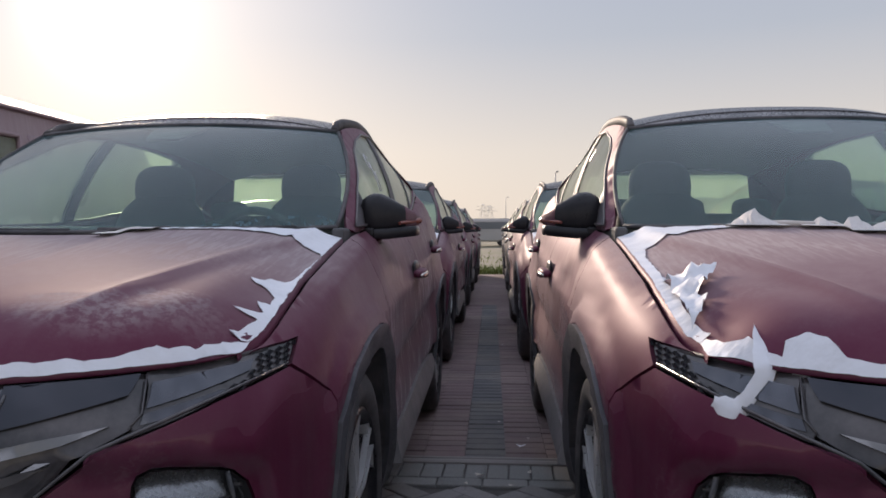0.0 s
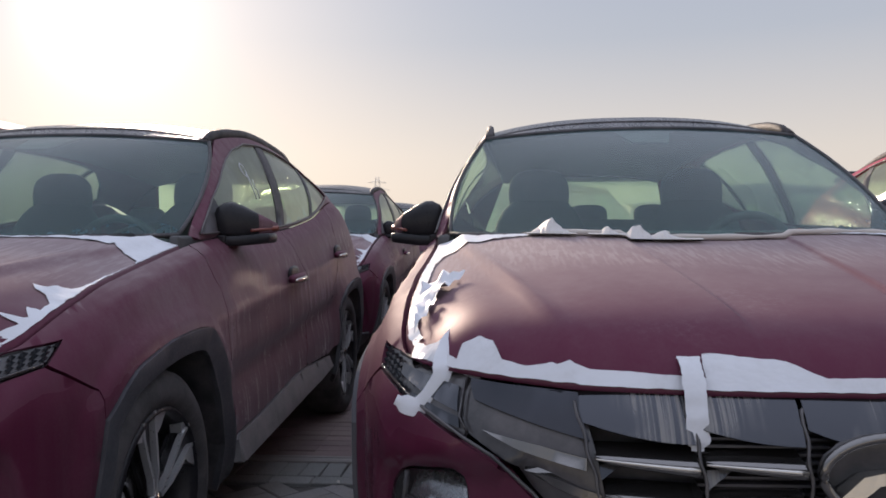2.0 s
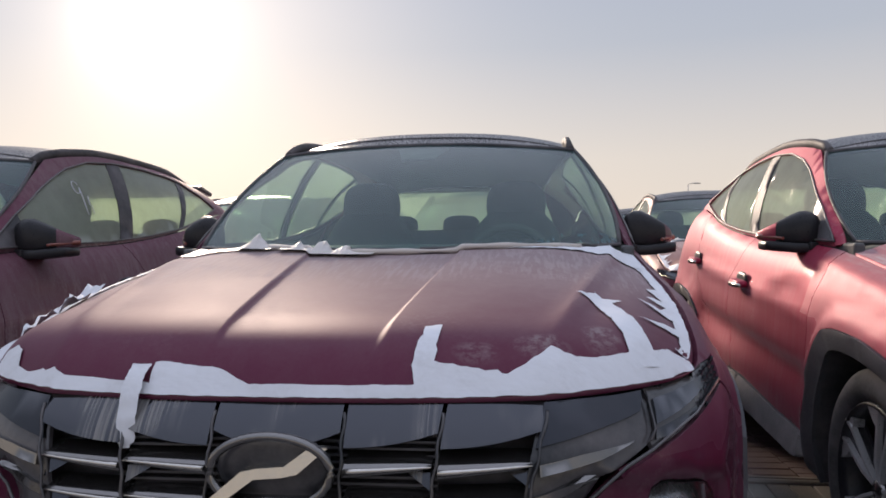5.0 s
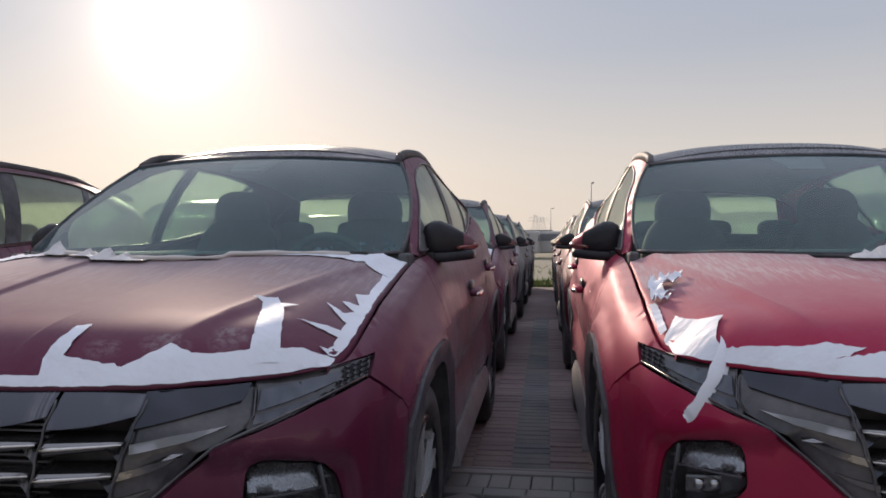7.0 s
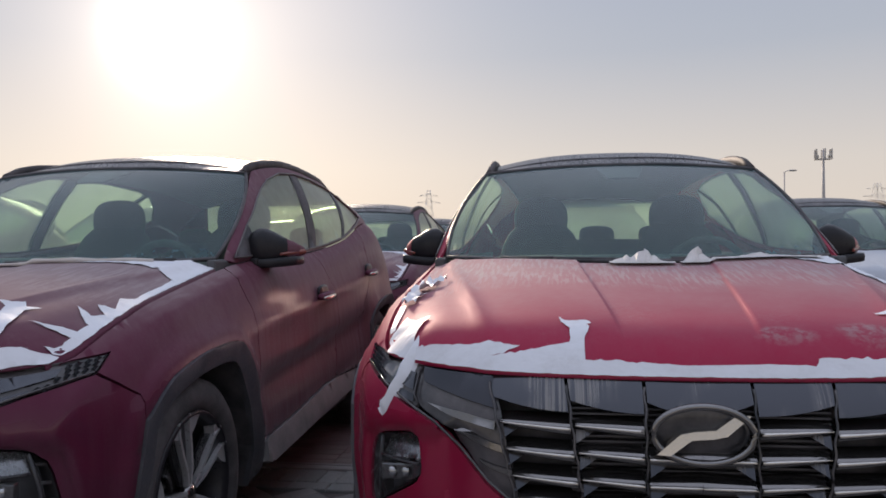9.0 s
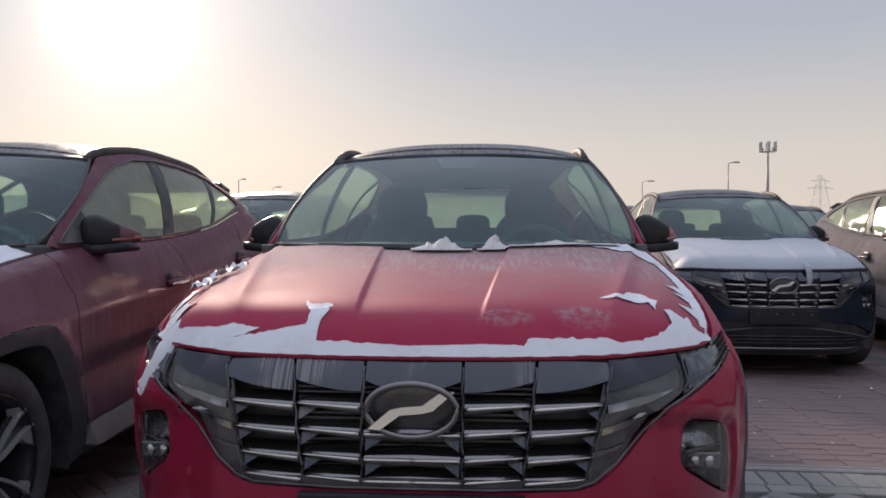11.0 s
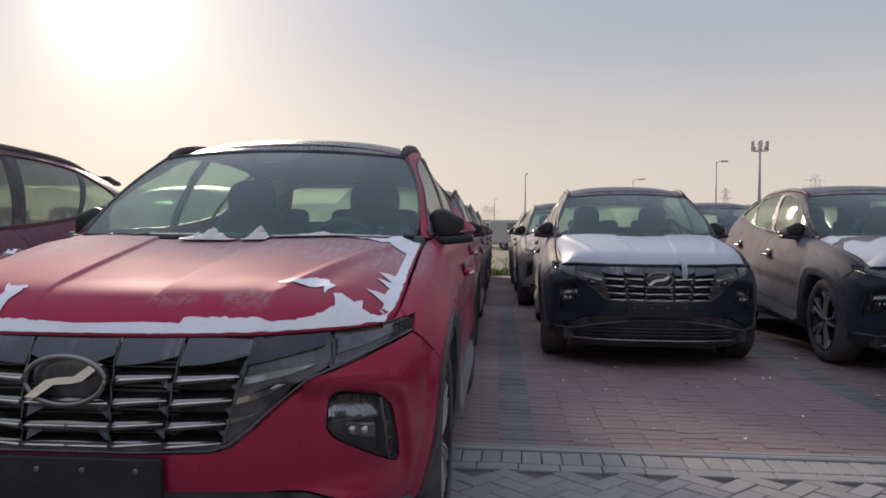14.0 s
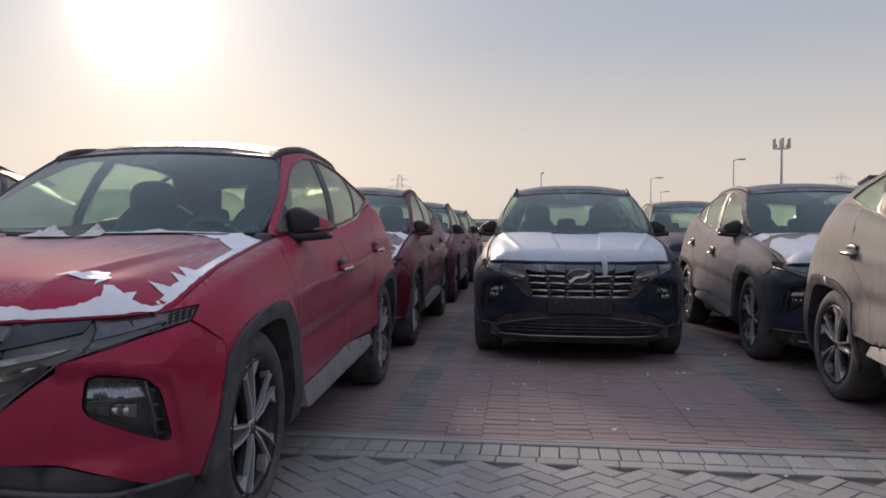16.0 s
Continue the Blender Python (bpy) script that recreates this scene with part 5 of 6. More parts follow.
bm = bmesh.new()
box(bm, (4, 15.4, -.014), (18, 7.9, .02))
part("far_paving", bm, BRICK_RED, lot)
# edge: a narrow concrete channel and two courses of pale blocks
bm = bmesh.new()
prof = [(-.045, -.03), (-.045, .006), (-.03, .012), (-.012, .012), (-.006, .002), (.006, .002), (.012, .012), (.03, .012), (.045, .006), (.045, -.03)]
A = [[bm.verts.new((x, kerb_at(x) - .02 + a, b + .004 * math.sin(x * 3.1) * .4)) for a, b in prof] for x in [-8 + .5 * k for k in range(49)]]
for i in range(len(A) - 1):
    for k in range(len(prof) - 1):
        bm.faces.new((A[i][k], A[i][k + 1], A[i + 1][k + 1], A[i + 1][k]))
bmesh.ops.recalc_face_normals(bm, faces=bm.faces)
tagged(part("kerb_channel", bm, CONCRETE), "narrow concrete edging channel between the pavings", "kerb", kind="structure")
edge = []
for i in range(-60, 130):
    edge.append((i * .1, kerb_at(i * .1) - .07 - .1, .0478 - rng.random() * .001, .098, SKEW + rng.gauss(0, .004), rng.gauss(0, .0012)))
for i in range(-30, 65):
    edge.append((i * .2 + .03, kerb_at(i * .2 + .03) - .07 - .255, .0978, .0475, SKEW + rng.gauss(0, .003), rng.gauss(0, .0012)))
pavers("edge_blocks", edge, BRICK_EDGE, aisle)
herring = []
r45 = math.pi / 4
for i in range(-130, 160):
    for j in range(-170, 110):
        d = (i - j) % 4
        if d not in (0, 3):
            continue
        cx, cy = ((i + 1) * Wd, (j + .5) * Wd) if d == 0 else ((i + .5) * Wd, (j + 1) * Wd)
        x, y = (cx - cy) * math.cos(r45), (cx + cy) * math.sin(r45)
        if -5 < x < 11 and -3.4 < y < kerb_at(x) - .38 - .04:
            herring.append((x, y, .0978, .0478, r45 + (0 if d == 0 else math.pi / 2) + rng.gauss(0, .006), rng.gauss(0, .0016)))
pavers("herringbone_bricks", herring, BRICK_GREY, aisle)
bm = bmesh.new()
box(bm, (4, -5.75, -.013), (24, 4.6, .02))
part("near_paving", bm, BRICK_GREY, aisle)

# ---- white protective film on the hoods ----
def ragged(poly, amp, seed):
    """A torn outline: the given corners with a fine irregular edge; the edge along the nose stays even."""
    out = []
    for k, (x, y) in enumerate(dense(poly, .012)):
        s = y - tab(LIP, min(.83, abs(x)))
        if s > .02:
            x += amp * noise.noise(Vector((x * 60, y * 60, seed))) + amp * .6 * noise.noise(Vector((x * 170, y * 170, seed + 5)))
            y += amp * noise.noise(Vector((x * 60, y * 60, seed + 9))) + amp * .6 * noise.noise(Vector((x * 170, y * 170, seed + 13)))
        x = math.copysign(min(abs(x), max(.3, edge_x(max(.42, y))) - .006), x)
        y = max(y, tab(LIP, min(.83, abs(x))) + .0035)
        out.append((x, y))
    clean = []
    for p in out:
        if not clean or math.dist(p, clean[-1]) > .003:
            clean.append(p)
    return clean


def film_on(bm, poly, seed, amp=.005, lift=.003):
    def f(x, y):
        w = abs(x) / max(.3, edge_x(max(.42, y)))
        z = hood_z(x, y)
        if w > .8:
            t = (w - .8) / .2
            z += (tab(ZT, y) - z) * t * t
        steep = max(0, 1 - (y - tab(LIP, min(.83, abs(x)))) / .05)
        return (x, y - .004 * steep, z + .003 - .002 * steep + lift * abs(noise.noise(Vector((x * 25, y * 25, seed)))) + lift * .6 * abs(noise.noise(Vector((x * 60, y * 60, seed + 3)))))
    return sheet(ragged(poly, amp, seed), f, .016, 0, 0, flip=(0, -.3, 1), bm=bm)


def ribbon(bm, path, width, seed, tip=True):
    """A hanging strip of film: path of centre points, with its width across x or z."""
    n = 24
    P = [Vector(p) for p in path]
    rows = []
    for k in range(n + 1):
        t = k / n * (len(P) - 1)
        i = min(int(t), len(P) - 2)
        f = t - i
        p0, p3 = P[max(i - 1, 0)], P[min(i + 2, len(P) - 1)]

        def at(f):  # a smooth line through the points
            return .5 * (2 * P[i] + (P[i + 1] - p0) * f + (2 * p0 - 5 * P[i] + 4 * P[i + 1] - p3) * f * f + (3 * P[i] - p0 - 3 * P[i + 1] + p3) * f**3)
        c = at(f)
        d = (at(min(1, f + .05)) - at(max(0, f - .05))).normalized()
        side = d.cross(Vector((0, -1, .25))).normalized()
        w = width * (.5 + .10 * noise.noise(Vector((k * .45, seed, 0)))) * (1 if k < n - 1 or not tip else .55)
        c = c + Vector((0, .006 * noise.noise(Vector((k * .3, seed, 3))), 0))
        rows.append([bm.verts.new(c + side * w), bm.verts.new(c + Vector((0, -.006, 0))), bm.verts.new(c - side * w)])
    for a, b in zip(rows, rows[1:]):
        for q in range(2):
            f = bm.faces.new((a[q], a[q + 1], b[q + 1], b[q]))
            f.smooth = True
    return bm


def scraps(bm, x0, x1, peaks, seed):
    """Crumpled film that stands up along the rear edge of the hood."""
    n = int((x1 - x0) / .012)
    rows = []
    for k in range(n + 1):
        x = x0 + (x1 - x0) * k / n
        h = .003 + .007 * abs(noise.noise(Vector((x * 22, seed, 0))))
        for px, ph, pw in peaks:
            h = max(h, ph * max(0, 1 - abs(x - px) / pw) + .01 * noise.noise(Vector((x * 60, seed, 2))))
        y = 1.015 + .36 * (x / .77)**2
        z = hood_z(x, y)
        j = .012 * noise.noise(Vector((x * 40, seed, 7)))
        rows.append([bm.verts.new((x, y - .05 + j, z + .004)), bm.verts.new((x + j, y - .012, z + .006 + h * .55)), bm.verts.new((x - j, y + .012 + j, z + h)), bm.verts.new((x, y + .035, z - .004))])
    for a, b in zip(rows, rows[1:]):
        for q in range(3):
            bm.faces.new((a[q], a[q + 1], b[q + 1], b[q]))
    return (bm,)


def band(top):
    """The strip along the nose: its upper edge from one side to the other, closed along the lip."""
    xs = [top[-1][0] + (top[0][0] - top[-1][0]) * k / 24 for k in range(25)]
    edge = []
    for x, y in top:
        s = y - tab(LIP, min(.83, abs(x)))
        edge.append((x, y - .15 * s if s < .085 else y))
    return edge + [(x, tab(LIP, min(.83, abs(x))) + .001) for x in xs]


def side_strip(s, inner):
    """A strip along the hood's edge between the nose and the screen."""
    outer = [(s * (edge_x(y) - .008), y) for y in [inner[-1][1] + (inner[0][1] - inner[-1][1]) * k / 14 for k in range(15)]]
    return [(s * abs(x), y) for x, y in inner] + outer


def film(car, label, shapes, extra=None, material=FILM):
    ob = thing("protective_film", label, "film", "films on hoods")
    for k, poly in enumerate(shapes):
        bm = bmesh.new()
        loose = isinstance(poly[0][0], tuple)  # crumpled and standing off the hood
        film_on(bm, poly[0] if loose else poly, k + 3.7, .0035 if k == 0 else .006 if loose else .003, .003 if k == 0 else .040 if loose else .004)
        part("film_strip", bm, material, ob)
    if extra:
        for bm in extra():
            aged = isinstance(bm, tuple)
            part("film_scrap", bm[0] if aged else bm, FILM_AGED if aged else material, ob)
    ob.matrix_basis = car.matrix_basis
    return ob


CORNER = [(.81, .93), (.798, 1.01), (.775, 1.05), (.745, 1.075), (.69, 1.10), (.61, 1.145), (.525, 1.135), (.45, 1.108), (.30, 1.06), (.30, 1.075), (.45, 1.13), (.633, 1.25), (.735, 1.34), (.78, 1.36), (.80, 1.2)]


def flip_x(poly):
    return [(-x, y) for x, y in poly]


BAND_A = band([(-.77, .45), (-.68, .30), (-.6, .205), (-.45, .128), (-.2, .098), (.0, .094), (.2, .098), (.38, .113), (.458, .124), (.498, .140), (.54, .166), (.566, .176), (.604, .201), (.648, .238), (.66, .252), (.678, .262), (.712, .300), (.745, .36), (.775, .43)])
SIDE_A = [(.742, .40), (.758, .44), (.772, .485), (.755, .478), (.725, .470), (.752, .492), (.773, .515), (.752, .545), (.775, .56), (.776, .60), (.745, .628), (.722, .632), (.702, .650), (.735, .660), (.742, .690), (.770, .705), (.782, .74), (.785, .80), (.788, .90), (.788, 1.0), (.775, 1.06)]
FILM_A = film(FIRST, "torn white protective film along the hood's edges", [BAND_A, side_strip(1, SIDE_A), side_strip(-1, SIDE_A), CORNER, flip_x(CORNER)],
              lambda: [scraps(bmesh.new(), .14, .30, [(.22, .018, .06)], 1), scraps(bmesh.new(), -.66, -.45, [(-.55, .03, .06)], 2)])
CAR_B, CAR_C, CAR_D, CAR_E = CARS[1], CARS[2], CARS[7], CARS[8]
BAND_B = band([(-.77, .44), (-.754, .40), (-.732, .345), (-.707, .325), (-.70, .285), (-.674, .252), (-.663, .268), (-.635, .262), (-.606, .236), (-.590, .198), (-.549, .168), (-.443, .124), (-.323, .103), (-.258, .094), (-.257, .126), (-.188, .118), (-.123, .109), (-.066, .089), (.039, .089), (.14, .090), (.236, .094), (.230, .12), (.242, .215), (.272, .222), (.268, .13), (.338, .126), (.403, .128), (.44, .150), (.48, .188), (.525, .187), (.575, .212), (.623, .245), (.69, .31), (.775, .42)])
SIDE_B = [(.742, .40), (.762, .44), (.764, .475), (.715, .452), (.672, .432), (.725, .478), (.762, .505), (.765, .555), (.730, .575), (.695, .612), (.745, .600), (.765, .635), (.722, .668), (.765, .690), (.735, .765), (.766, .80), (.762, .86), (.758, 1.0), (.745, 1.10), (.715, 1.19)]
FING_B = [(.635, .222), (.690, .268), (.676, .31), (.652, .40), (.622, .485), (.648, .522), (.605, .515), (.59, .535), (.545, .48), (.572, .478), (.59, .41), (.612, .33)]
SIDE_BL = [(.750, .41), (.768, .47), (.770, .56), (.764, .62), (.770, .70), (.768, .80), (.766, .963), (.745, 1.08), (.715, 1.19)]
FLAP_B = [(-.775, .45), (-.735, .50), (-.722, .522), (-.752, .545), (-.722, .565), (-.70, .61), (-.668, .655), (-.705, .652), (-.69, .69), (-.735, .665), (-.742, .70), (-.775, .72)]


def extra_b():
    yield ribbon(bmesh.new(), [(-.665, .36, .925), (-.69, .30, .900), (-.70, .265, .875), (-.703, .25, .845), (-.73, .25, .80), (-.757, .25, .787), (-.79, .255, .80)], .036, 2)
    yield ribbon(bmesh.new(), [(-.655, .33, .92), (-.65, .275, .895), (-.645, .24, .85), (-.64, .235, .82)], .03, 4)
    yield ribbon(bmesh.new(), [(-.282, .112, .908), (-.282, .078, .882), (-.282, .052, .83), (-.283, .044, .768)], .036, 5)
    yield scraps(bmesh.new(), -.50, -.36, [(-.43, .055, .06)], 3)
    yield scraps(bmesh.new(), -.33, -.02, [(-.27, .03, .03), (-.19, .05, .05), (-.12, .03, .05)], 4)


film(CAR_B, "white protective film torn into strips that hang over the lamps", [BAND_B, side_strip(1, SIDE_B), side_strip(-1, SIDE_BL), (FLAP_B,), FING_B, CORNER, flip_x(CORNER)], extra_b)
bm = bmesh.new()
xs = [-.46 + .02 * k for k in range(54)]
tube(bm, [(x, 1.018 + .56 * x * x, hood_z(x, 1.0 + .5 * x * x) + .012) for x in xs], [.009 + .004 * math.sin(x * 31) * math.sin(x * 11) for x in xs], 7, flat=.9)
part("edge_tape", bm, FILM_OLD, bpy.data.objects["protective_film.001"], "yellowed tape along the hood's rear edge")
BAND_C = band([(-.785, .47), (-.745, .52), (-.731, .474), (-.69, .41), (-.653, .364), (-.668, .345), (-.686, .305), (-.680, .272), (-.65, .245), (-.60, .222), (-.522, .182), (-.46, .162), (-.40, .148), (-.44, .136), (-.47, .134), (-.40, .134), (-.33, .138), (-.283, .144), (-.280, .18), (-.300, .215), (-.306, .245), (-.292, .225), (-.272, .222), (-.235, .222), (-.228, .205), (-.240, .198), (-.234, .185), (-.244, .16), (-.248, .105), (-.014, .091), (.262, .099), (.272, .113), (.391, .127), (.49, .142), (.547, .172), (.595, .206), (.63, .243), (.648, .272), (.634, .302), (.655, .320), (.69, .33), (.709, .364), (.714, .335), (.737, .35), (.757, .38), (.775, .44)])
SIDE_CR = [(.752, .40), (.760, .45), (.700, .452), (.755, .495), (.760, .56), (.715, .585), (.760, .615), (.710, .655), (.762, .69), (.762, .82), (.760, .90), (.755, 1.05), (.715, 1.19)]
FING_C = [(.468, .312), (.50, .325), (.537, .345), (.56, .40), (.594, .415), (.61, .37), (.63, .36), (.62, .33), (.608, .285), (.60, .33), (.57, .31), (.52, .30), (.48, .30)]
SIDE_CL = [(.775, .48), (.775, .60), (.778, .68)]
FLAP_C = [(-.785, .63), (-.755, .66), (-.735, .655), (-.75, .70), (-.715, .715), (-.75, .745), (-.69, .80), (-.672, .86), (-.72, .84), (-.70, .92), (-.745, .86), (-.765, .90), (-.785, .80)]


def extra_c():
    yield ribbon(bmesh.new(), [(-.648, .33, .928), (-.662, .272, .90), (-.69, .236, .85), (-.72, .222, .79), (-.75, .226, .742), (-.768, .24, .726)], .04, 7)
    yield scraps(bmesh.new(), -.12, .10, [(.0, .055, .07), (-.06, .03, .06)], 6)
    yield scraps(bmesh.new(), .12, .24, [(.18, .06, .05)], 7)
    yield scraps(bmesh.new(), .24, .66, [(.4, .02, .1)], 8)


film(CAR_C, "torn white protective film with a loose strip over the lamp", [BAND_C, side_strip(1, SIDE_CR), side_strip(-1, SIDE_CL), (FLAP_C,), FING_C, CORNER], extra_c)
for k, c in enumerate(CARS):
    if c not in (FIRST, CAR_B, CAR_C, CAR_D, CAR_E) and k != 3 and k < 10:
        copy_thing(FILM_A, c.matrix_basis)
# whole sheets still on the dark cars
NOSE = [(x, tab(LIP, abs(x)) + .010) for x in [-.76 + .04 * k for k in range(39)]]
WHOLE = NOSE + [(.785, .8), (.775, 1.1), (.755, 1.32), (.55, 1.19), (.3, 1.07), (0, 1.01), (-.3, 1.07), (-.55, 1.19), (-.755, 1.32), (-.775, 1.1), (-.785, .8)]
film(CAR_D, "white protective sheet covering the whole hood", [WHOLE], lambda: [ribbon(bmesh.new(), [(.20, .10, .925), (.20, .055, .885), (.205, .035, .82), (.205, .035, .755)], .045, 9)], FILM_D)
PART_E = NOSE + [(.785, .8), (.6, .75), (.45, .95), (.2, .80), (.0, 1.0), (-.2, .9), (-.35, 1.05), (-.55, .85), (-.70, 1.0), (-.785, .8)]
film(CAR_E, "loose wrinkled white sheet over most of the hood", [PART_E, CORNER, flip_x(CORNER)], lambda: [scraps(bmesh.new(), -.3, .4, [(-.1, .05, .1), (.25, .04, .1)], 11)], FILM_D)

# ---- the tall van beside the first file ----
def marker_strokes():
    """Loose white marker strokes on the front side window."""
    fn = pushed(mirrored(flank, 1), -.004)
    lines = [[(2.20 + .022 * math.cos(a), 1.40 + .030 * math.sin(a)) for a in [.4 + .5 * k for k in range(12)]], [(2.222, 1.40), (2.22, 1.35), (2.215, 1.31), (2.215, 1.27)], [(2.26, 1.36), (2.25, 1.32), (2.265, 1.315), (2.26, 1.275)]]
    for ln in lines:
        bm = bmesh.new()
        tube(bm, [fn(y, z) for y, z in ln], .0022, 5)
        part("marker_stroke", bm, FILM, FIRST, "white marker stroke on the window")


marker_strokes()


def minibus(x, y, turn):
    t = thing("minibus", "tall mauve minibus dulled by dust beside the parked cars", "van")
    W2, Hh, Ln = .96, 2.05, 5.2

    def hull(u, z):
        """The flank and roof in section: u along, z up the side."""
        k = max(0, (z - 1.0) / (Hh - 1.0))
        return (W2 - .13 * k**1.6 - .05 * max(0, (.45 - z) / .3), u, z)
    for s in (-1, 1):
        bm = bmesh.new()
        tube(bm, [(s * (hull(0, 1.87)[0] + .012), 1.5 + .12 * k, 1.875) for k in range(30)], .014, 5)
        part("rain_gutter", bm, BUS, t)
        wins = [[(.95, 1.08), (1.75, 1.08), (1.75, 1.70), (1.45, 1.70)], [(1.87, 1.08), (3.25, 1.08), (3.25, 1.70), (1.87, 1.70)], [(3.37, 1.08), (4.75, 1.08), (4.65, 1.70), (3.37, 1.70)]]
        part("side_panel", sheet([(.0, .28), (Ln, .28), (Ln, 1.6), (Ln - .2, 1.88), (1.5, 1.88), (.75, 1.1), (.05, .95)], mirrored(hull, s), .12, .02, 0, wins, flip=(s, 0, 0)), BUS, t)
        for w in wins:
            part("window", sheet(w, pushed(mirrored(hull, s), .012), .2, .005, -.004, flip=(s, 0, 0)), SIDEGLASS, t)
            bm = bmesh.new()
            tube(bm, [mirrored(hull, s)(*p) for p in dense(w, .1)], .022, 5, True)
            part("window_frame", bm, BUS, t)
        for yy in (.85, 4.0):
            bm = bmesh.new()
            lathe(bm, [(-.1, .2), (-.11, .33), (-.08, .345), (.08, .345), (.11, .33), (.1, .2)], 28)
            bmesh.ops.translate(bm, verts=bm.verts, vec=(s * .84, yy, .345))
            part("wheel", bm, RUBBER, t)
    prof = [(.05, .95), (.75, 1.12), (1.5, 1.92), (1.7, 2.02), (2.6, 2.05), (4.6, 2.03), (Ln - .15, 1.90), (Ln, 1.6), (Ln, .3)]
    bm = bmesh.new()
    rows = []
    for yy, zz in prof:
        w = hull(yy, min(zz, 1.88))[0]
        rows.append([bm.verts.new((w * (-1 + .2 * k), yy, zz - max(0, zz - 1.86) * abs(-1 + .2 * k)**5)) for k in range(11)])
    for p, q in zip(rows, rows[1:]):
        for k in range(10):
            f = bm.faces.new((p[k], p[k + 1], q[k + 1], q[k]))
            f.smooth = True
    bmesh.ops.recalc_face_normals(bm, faces=bm.faces)
    part("roof", bm, BUSROOF, t)
    bm = bmesh.new()
    blob(bm, (0, .25, .62), (.95, .30, .36), .4, 28, 12)
    part("nose", bm, BUS, t)
    bm = bmesh.new()
    box(bm, (0, 2.8, .36), (1.7, 4.6, .16))
    part("floor_pan", bm, BLACK, t)
    for yy in (1.9, 2.9, 3.9):
        bm = bmesh.new()
        blob(bm, (0, yy, .95), (.78, .12, .40), .5, 20, 10, lambda p: (p.x, p.y + .2 * p.z, p.z))
        part("seat_row", bm, SEAT, t)
    t.matrix_basis = pose(x, y, 0, 0, 0, turn) @ Matrix.Diagonal((1, 1, 1.02, 1))


minibus(-4.05, 1.7, -.5)

# ---- far things ----
# these five colours are paled to paint in the haze of the distance
POLE = plastic("hazy_galvanised_steel", (.36, .35, .35), .6, .2, .1)
WALL = plastic("hazy_plaster", (.42, .40, .38), .9, .2)
DARKWIN = plastic("hazy_glass", (.13, .145, .16), .3, .1)
FARROOF = plastic("hazy_roof", (.27, .26, .26), .8, .2)
FAINT = plastic("hazy_lattice", (.62, .60, .58), .8, .1)


def lamp_post(x, y, h, arm, name="street_lamp"):
    t = thing(name, "slim grey steel street lamp beyond the lot", "street lamp", "street lamps")
    bm = bmesh.new()
    tube(bm, [(0, 0, 0), (0, 0, h * .5), (0, 0, h)], [.11, .09, .06], 8)
    part("post", bm, POLE, t)
    bm = bmesh.new()
    tube(bm, [(0, 0, h - .05), (arm * .5, 0, h + .12), (arm, 0, h + .16)], .045, 6)
    part("arm", bm, POLE, t)
    bm = bmesh.new()
    blob(bm, (arm * 1.25, 0, h + .13), (abs(arm) * .45 + .12, .16, .10), .7, 12, 6)
    part("lantern", bm, POLE, t)
    t.matrix_basis = pose(x, y, -.05)
    return t


for x, y, h, arm in ((28.3, 85.8, 8.9, .7), (24.5, 116.2, 9.0, 1.0), (33.0, 156.3, 9.0, 1.0), (7.8, 95.0, 8.2, .15), (-33.7, 106.5, 9.0, .6), (-34.2, 124.6, 9.0, .8), (3.4, 185.7, 9.0, .4)):
    lamp_post(x, y, h, arm)


def phone_mast():
    t = thing("phone_mast", "tall grey monopole mast with antenna panels on top", "mast")
    h = 18.6
    bm = bmesh.new()
    tube(bm, [(0, 0, 0), (0, 0, h * .5), (0, 0, h + .8)], [.45, .32, .18], 10)
    part("pole", bm, POLE, t)
    bm = bmesh.new()
    for a in range(3):
        r = Matrix.Rotation(a * 2 * math.pi / 3 + .4, 3, "Z")
        tube(bm, [r @ Vector((0, 0, h - 1.2)), r @ Vector((1.5, 0, h - 1.2))], .07, 5)
    tube(bm, [(1.5 * math.cos(2 * math.pi * k / 12), 1.5 * math.sin(2 * math.pi * k / 12), h - 1.2) for k in range(12)], .07, 5, True)
    part("platform", bm, POLE, t)
    for a in range(6):
        ang = a * math.pi / 3 + .4
        bm = bmesh.new()
        box(bm, (1.55 * math.cos(ang), 1.55 * math.sin(ang), h - .3), (.24, .24, 2.0), Matrix.Rotation(ang, 3, "Z"), .03)
        part("antenna_panel", bm, WALL, t)
    for ang in (3.2, 5.6):
        bm = bmesh.new()
        blob(bm, (1.1 * math.cos(ang), 1.1 * math.sin(ang), h - .7), (.32, .32, .32), 1.0, 12, 8)
        part("dish", bm, WALL, t)
    t.matrix_basis = pose(55.7, 155.2, -.05)


phone_mast()


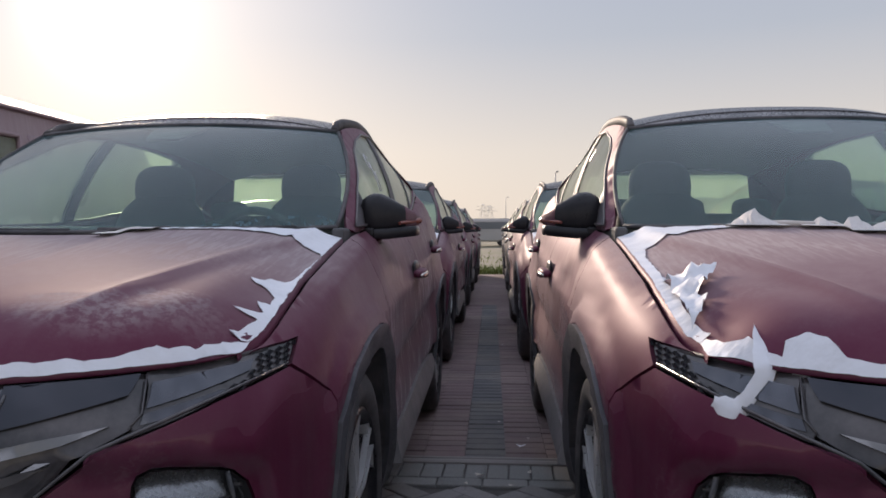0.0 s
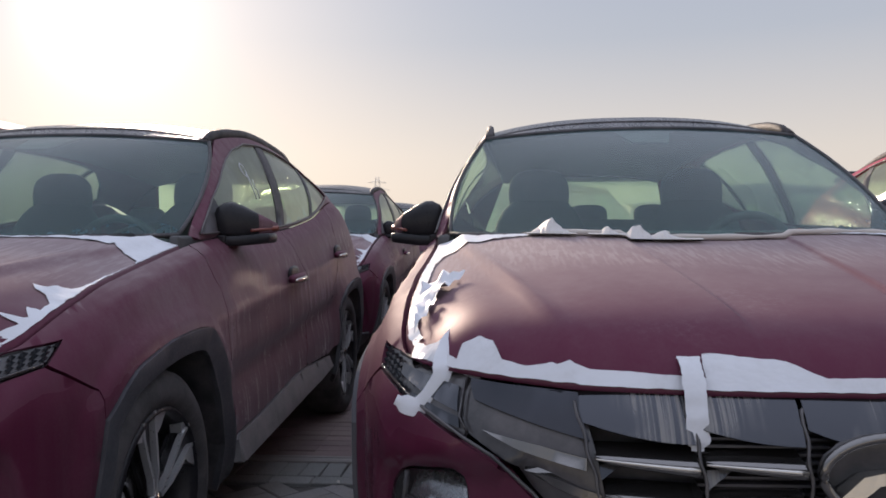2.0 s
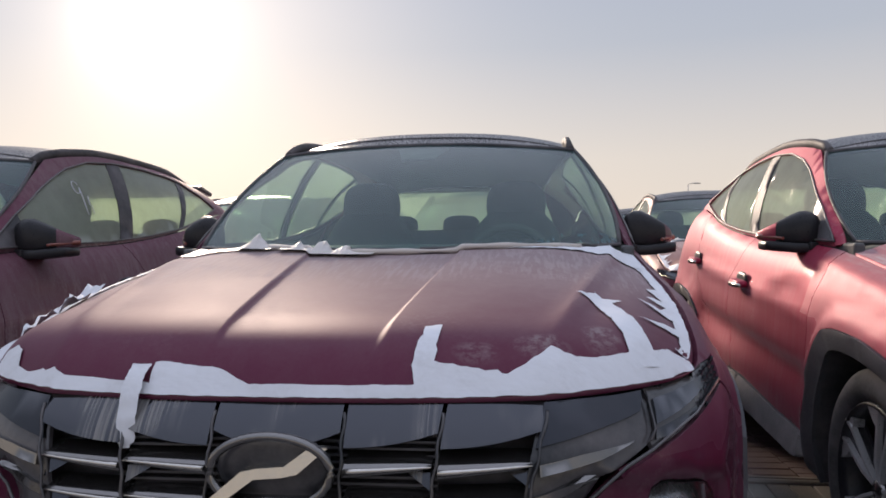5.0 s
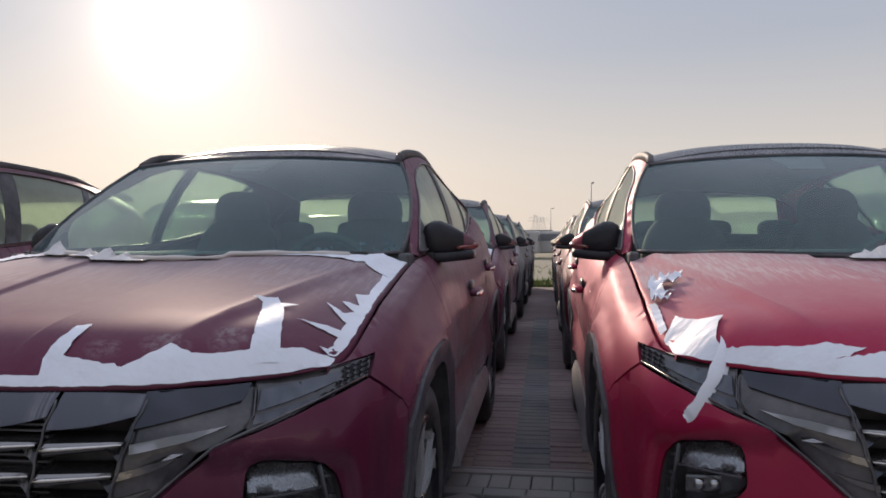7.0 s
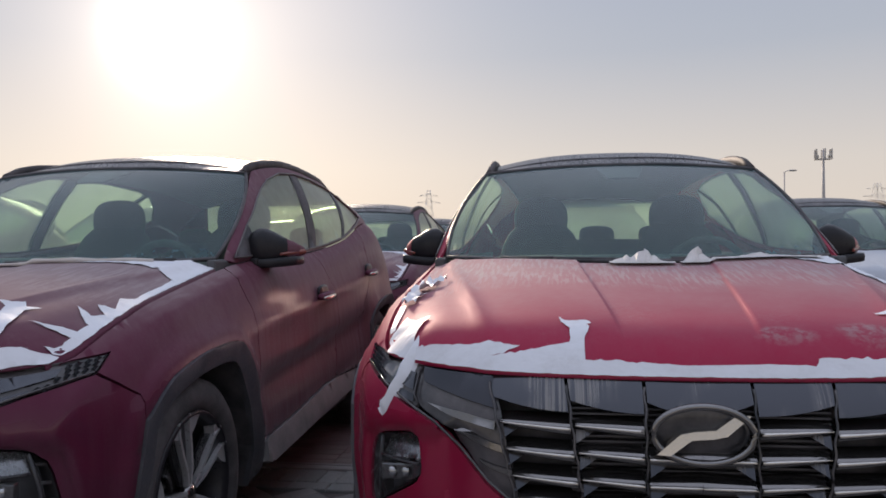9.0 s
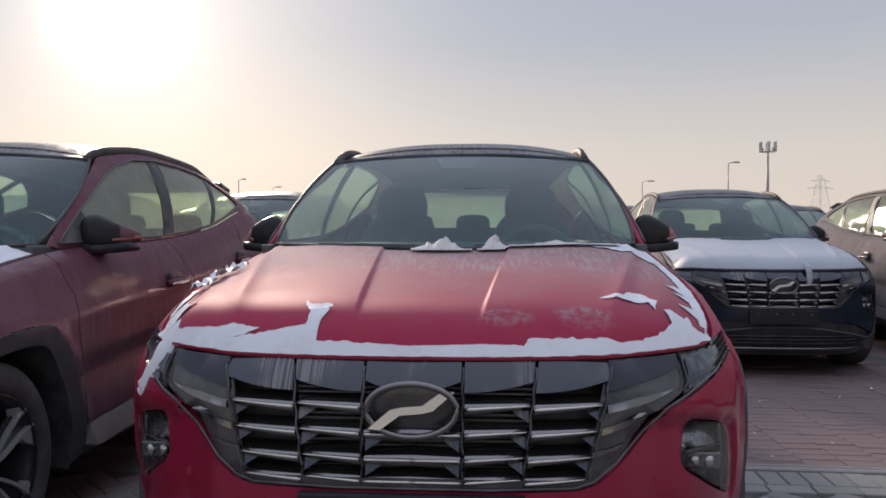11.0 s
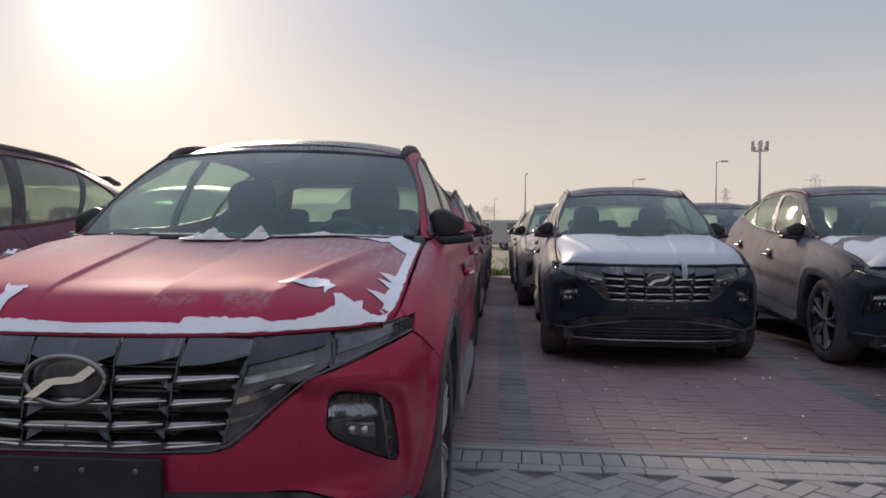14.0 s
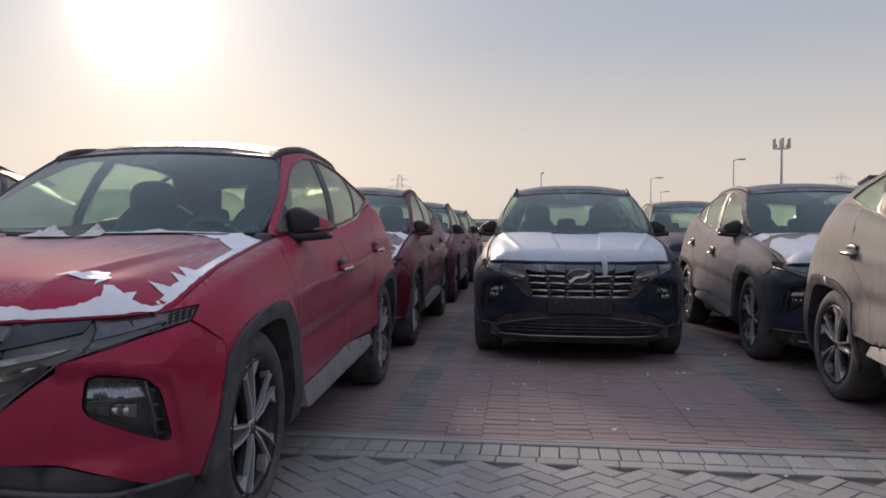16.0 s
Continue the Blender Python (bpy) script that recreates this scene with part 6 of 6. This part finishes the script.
def lattice_tower(x, y, h, w):
    t = thing("lattice_tower", "faint steel lattice tower far off in the haze", "pylon", "pylons")
    n = 9
    for s in ((-1, -1), (1, -1), (1, 1), (-1, 1)):
        bm = bmesh.new()
        tube(bm, [(s[0] * w * (1 - .8 * k / n), s[1] * w * (1 - .8 * k / n), h * k / n) for k in range(n + 1)], .09, 4)
        part("leg", bm, FAINT, t)
    bm = bmesh.new()
    for k in range(n):
        a, b = w * (1 - .8 * k / n), w * (1 - .8 * (k + 1) / n)
        z0, z1 = h * k / n, h * (k + 1) / n
        for p, q in (((-1, -1), (1, -1)), ((1, -1), (1, 1)), ((1, 1), (-1, 1)), ((-1, 1), (-1, -1))):
            tube(bm, [(p[0] * a, p[1] * a, z0), (q[0] * b, q[1] * b, z1)], .05, 3)
            tube(bm, [(q[0] * a, q[1] * a, z0), (p[0] * b, p[1] * b, z1)], .05, 3)
    part("bracing", bm, FAINT, t)
    for z, r in ((h * .78, w * 1.7), (h * .9, w * 1.3)):
        bm = bmesh.new()
        tube(bm, [(-r, 0, z), (0, 0, z + 1.2), (r, 0, z)], .09, 4)
        tube(bm, [(-r, 0, z), (r, 0, z)], .07, 4)
        part("cross_arm", bm, FAINT, t)
    t.matrix_basis = pose(x, y, -.05, 0, 0, 20)


for x, y, h, w in ((-60.9, 415, 32, 4), (169.3, 415, 32, 5), (-7.6, 690, 25, 4.5), (-1.6, 700, 24, 4.5), (108.9, 364, 22, 2.2)):
    lattice_tower(x, y, h, w)


def far_building(x, y, w, d, h, storeys):
    t = thing("low_building", "low pale flat-roofed building beyond the grass", "building", "far buildings")
    bm = bmesh.new()
    box(bm, (0, 0, h / 2), (w, d, h))
    part("wall", bm, WALL, t)
    bm = bmesh.new()
    box(bm, (0, 0, h + .1), (w + .6, d + .6, .2), None, .03)
    part("roof", bm, FARROOF, t)
    for s in range(storeys):
        for k in range(int(w / 4)):
            bm = bmesh.new()
            box(bm, (-w / 2 + 2 + 4 * k, -d / 2 - .01, h * (s + .55) / storeys), (2.6, .12, h / storeys * .45))
            part("window", bm, DARKWIN, t)
    t.matrix_basis = pose(x, y, -.05)


far_building(-6.4, 130, 19, 8, 2.9, 2)
far_building(-30, 128, 26, 8, 2.6, 1)
far_building(-70, 300, 60, 14, 5, 1)
far_building(95, 330, 80, 14, 5, 1)


def van(x, y, turn):
    t = thing("van", "white panel van parked past the grass strip", "van", "far vehicles")
    bm = bmesh.new()
    box(bm, (0, 0, 1.15), (1.95, 5.0, 1.6), None, .14)
    part("body", bm, WALL, t)
    bm = bmesh.new()
    box(bm, (0, -2.47, 1.5), (1.6, .12, .5), Matrix.Rotation(radians(-12), 3, "X"), .03)
    part("windscreen", bm, DARKWIN, t)
    for sx in (-1, 1):
        for yy in (-1.5, 1.5):
            bm = bmesh.new()
            lathe(bm, [(-.1, .15), (-.1, .33), (.1, .33), (.1, .15)], 16)
            bmesh.ops.translate(bm, verts=bm.verts, vec=(sx * .86, yy, .33))
            part("wheel", bm, RUBBER, t)
        bm = bmesh.new()
        box(bm, (sx * .975, -.3, 1.5), (.03, 3.2, .5), None, .01)
        part("side_window", bm, DARKWIN, t)
    t.matrix_basis = pose(x, y, -.05, 0, 0, turn)


for x, y, a in ((6.6, 50, 80), (-.6, 56, 85), (2.2, 57.5, 90), (14, 54, 88), (-9, 55, 84)):
    van(x, y, a)
bm = bmesh.new()
for k in range(60):
    box(bm, (-45 + 2 * k, 60, .7), (.06, .06, 1.4))
for z in (.3, .7, 1.1, 1.35):
    tube(bm, [(-46, 60, z), (74, 60, z)], .03, 4)
tagged(part("fence", bm, POLE), "low grey metal railing along the far side", "fence", kind="stuff")

# grass at the end of the paving
gm, gnt, gp = mat("grass_blades")
gnt.links.new(ramp(gnt, noise_tex(gnt, 1.5, 5), [(.3, (.10, .145, .028)), (.7, (.19, .21, .06))]), gp.inputs["Base Color"])
gp.inputs["Roughness"].default_value = .8
V, F = [], []
for k in range(16000):
    x, y = rng.uniform(-6, 12), 19.6 + abs(rng.gauss(0, 1.5 if k % 5 else 8))
    if y > 48 or noise.noise(Vector((x * .5, y * .25, 0))) < -.25:
        continue
    a, h = rng.uniform(0, 6.3), rng.uniform(.05, .16)
    dx, dy = .02 * math.cos(a), .02 * math.sin(a)
    n0 = len(V)
    V += [(x - dx, y - dy, -.05), (x + dx, y + dy, -.05), (x + rng.gauss(0, .04), y + rng.gauss(0, .04), h - .05)]
    F.append((n0, n0 + 1, n0 + 2))
me = bpy.data.meshes.new("grass")
me.from_pydata(V, [], F)
me.materials.append(gm)
tagged(new("grass", me), "thin dry green grass beyond the paving", "grass", kind="stuff")

# leaves and bits of film on the paving
LITTER = plastic("litter", (.55, .52, .46), .8, .3)
for k in range(46):
    x, y = rng.uniform(4.3, 8.2), rng.uniform(3.0, 7.0)
    if k > 34:
        x, y = rng.uniform(-.5, .45), rng.uniform(3.3, 8)
    bm = bmesh.new()
    s = rng.uniform(.010, .03)
    v = [bm.verts.new((s * a, s * b * .5, .004 + abs(s * c))) for a, b, c in ((-1, 0, .3), (-.3, -1, 0), (1, -.2, .5), (.5, .9, 0), (-.4, .8, .2))]
    bm.faces.new(v)
    ob = part("leaf", bm, LITTER if k % 3 else FILM)
    ob.matrix_basis = pose(x, y, .006, 0, 0, rng.uniform(0, 360))
    tagged(ob, "small dry scrap lying on the paving", "litter", "scraps on the paving")

# ---- the bricks that lie nearest, one by one ----
me = bpy.data.meshes.new("brick")
p, f = slab_rows(0, 0, L / 2 - .0003, Wd / 2 - .0046, 0, 0, .004, .12)
me.from_pydata(p, [], f)
me.materials.append(BRICK_RED)
for b in near[:430]:
    ob = new("brick", me)
    ob.parent = lot
    ob.matrix_basis = pose(b[0], b[1], b[5], rng.gauss(0, .25), rng.gauss(0, .25), math.degrees(b[4]))
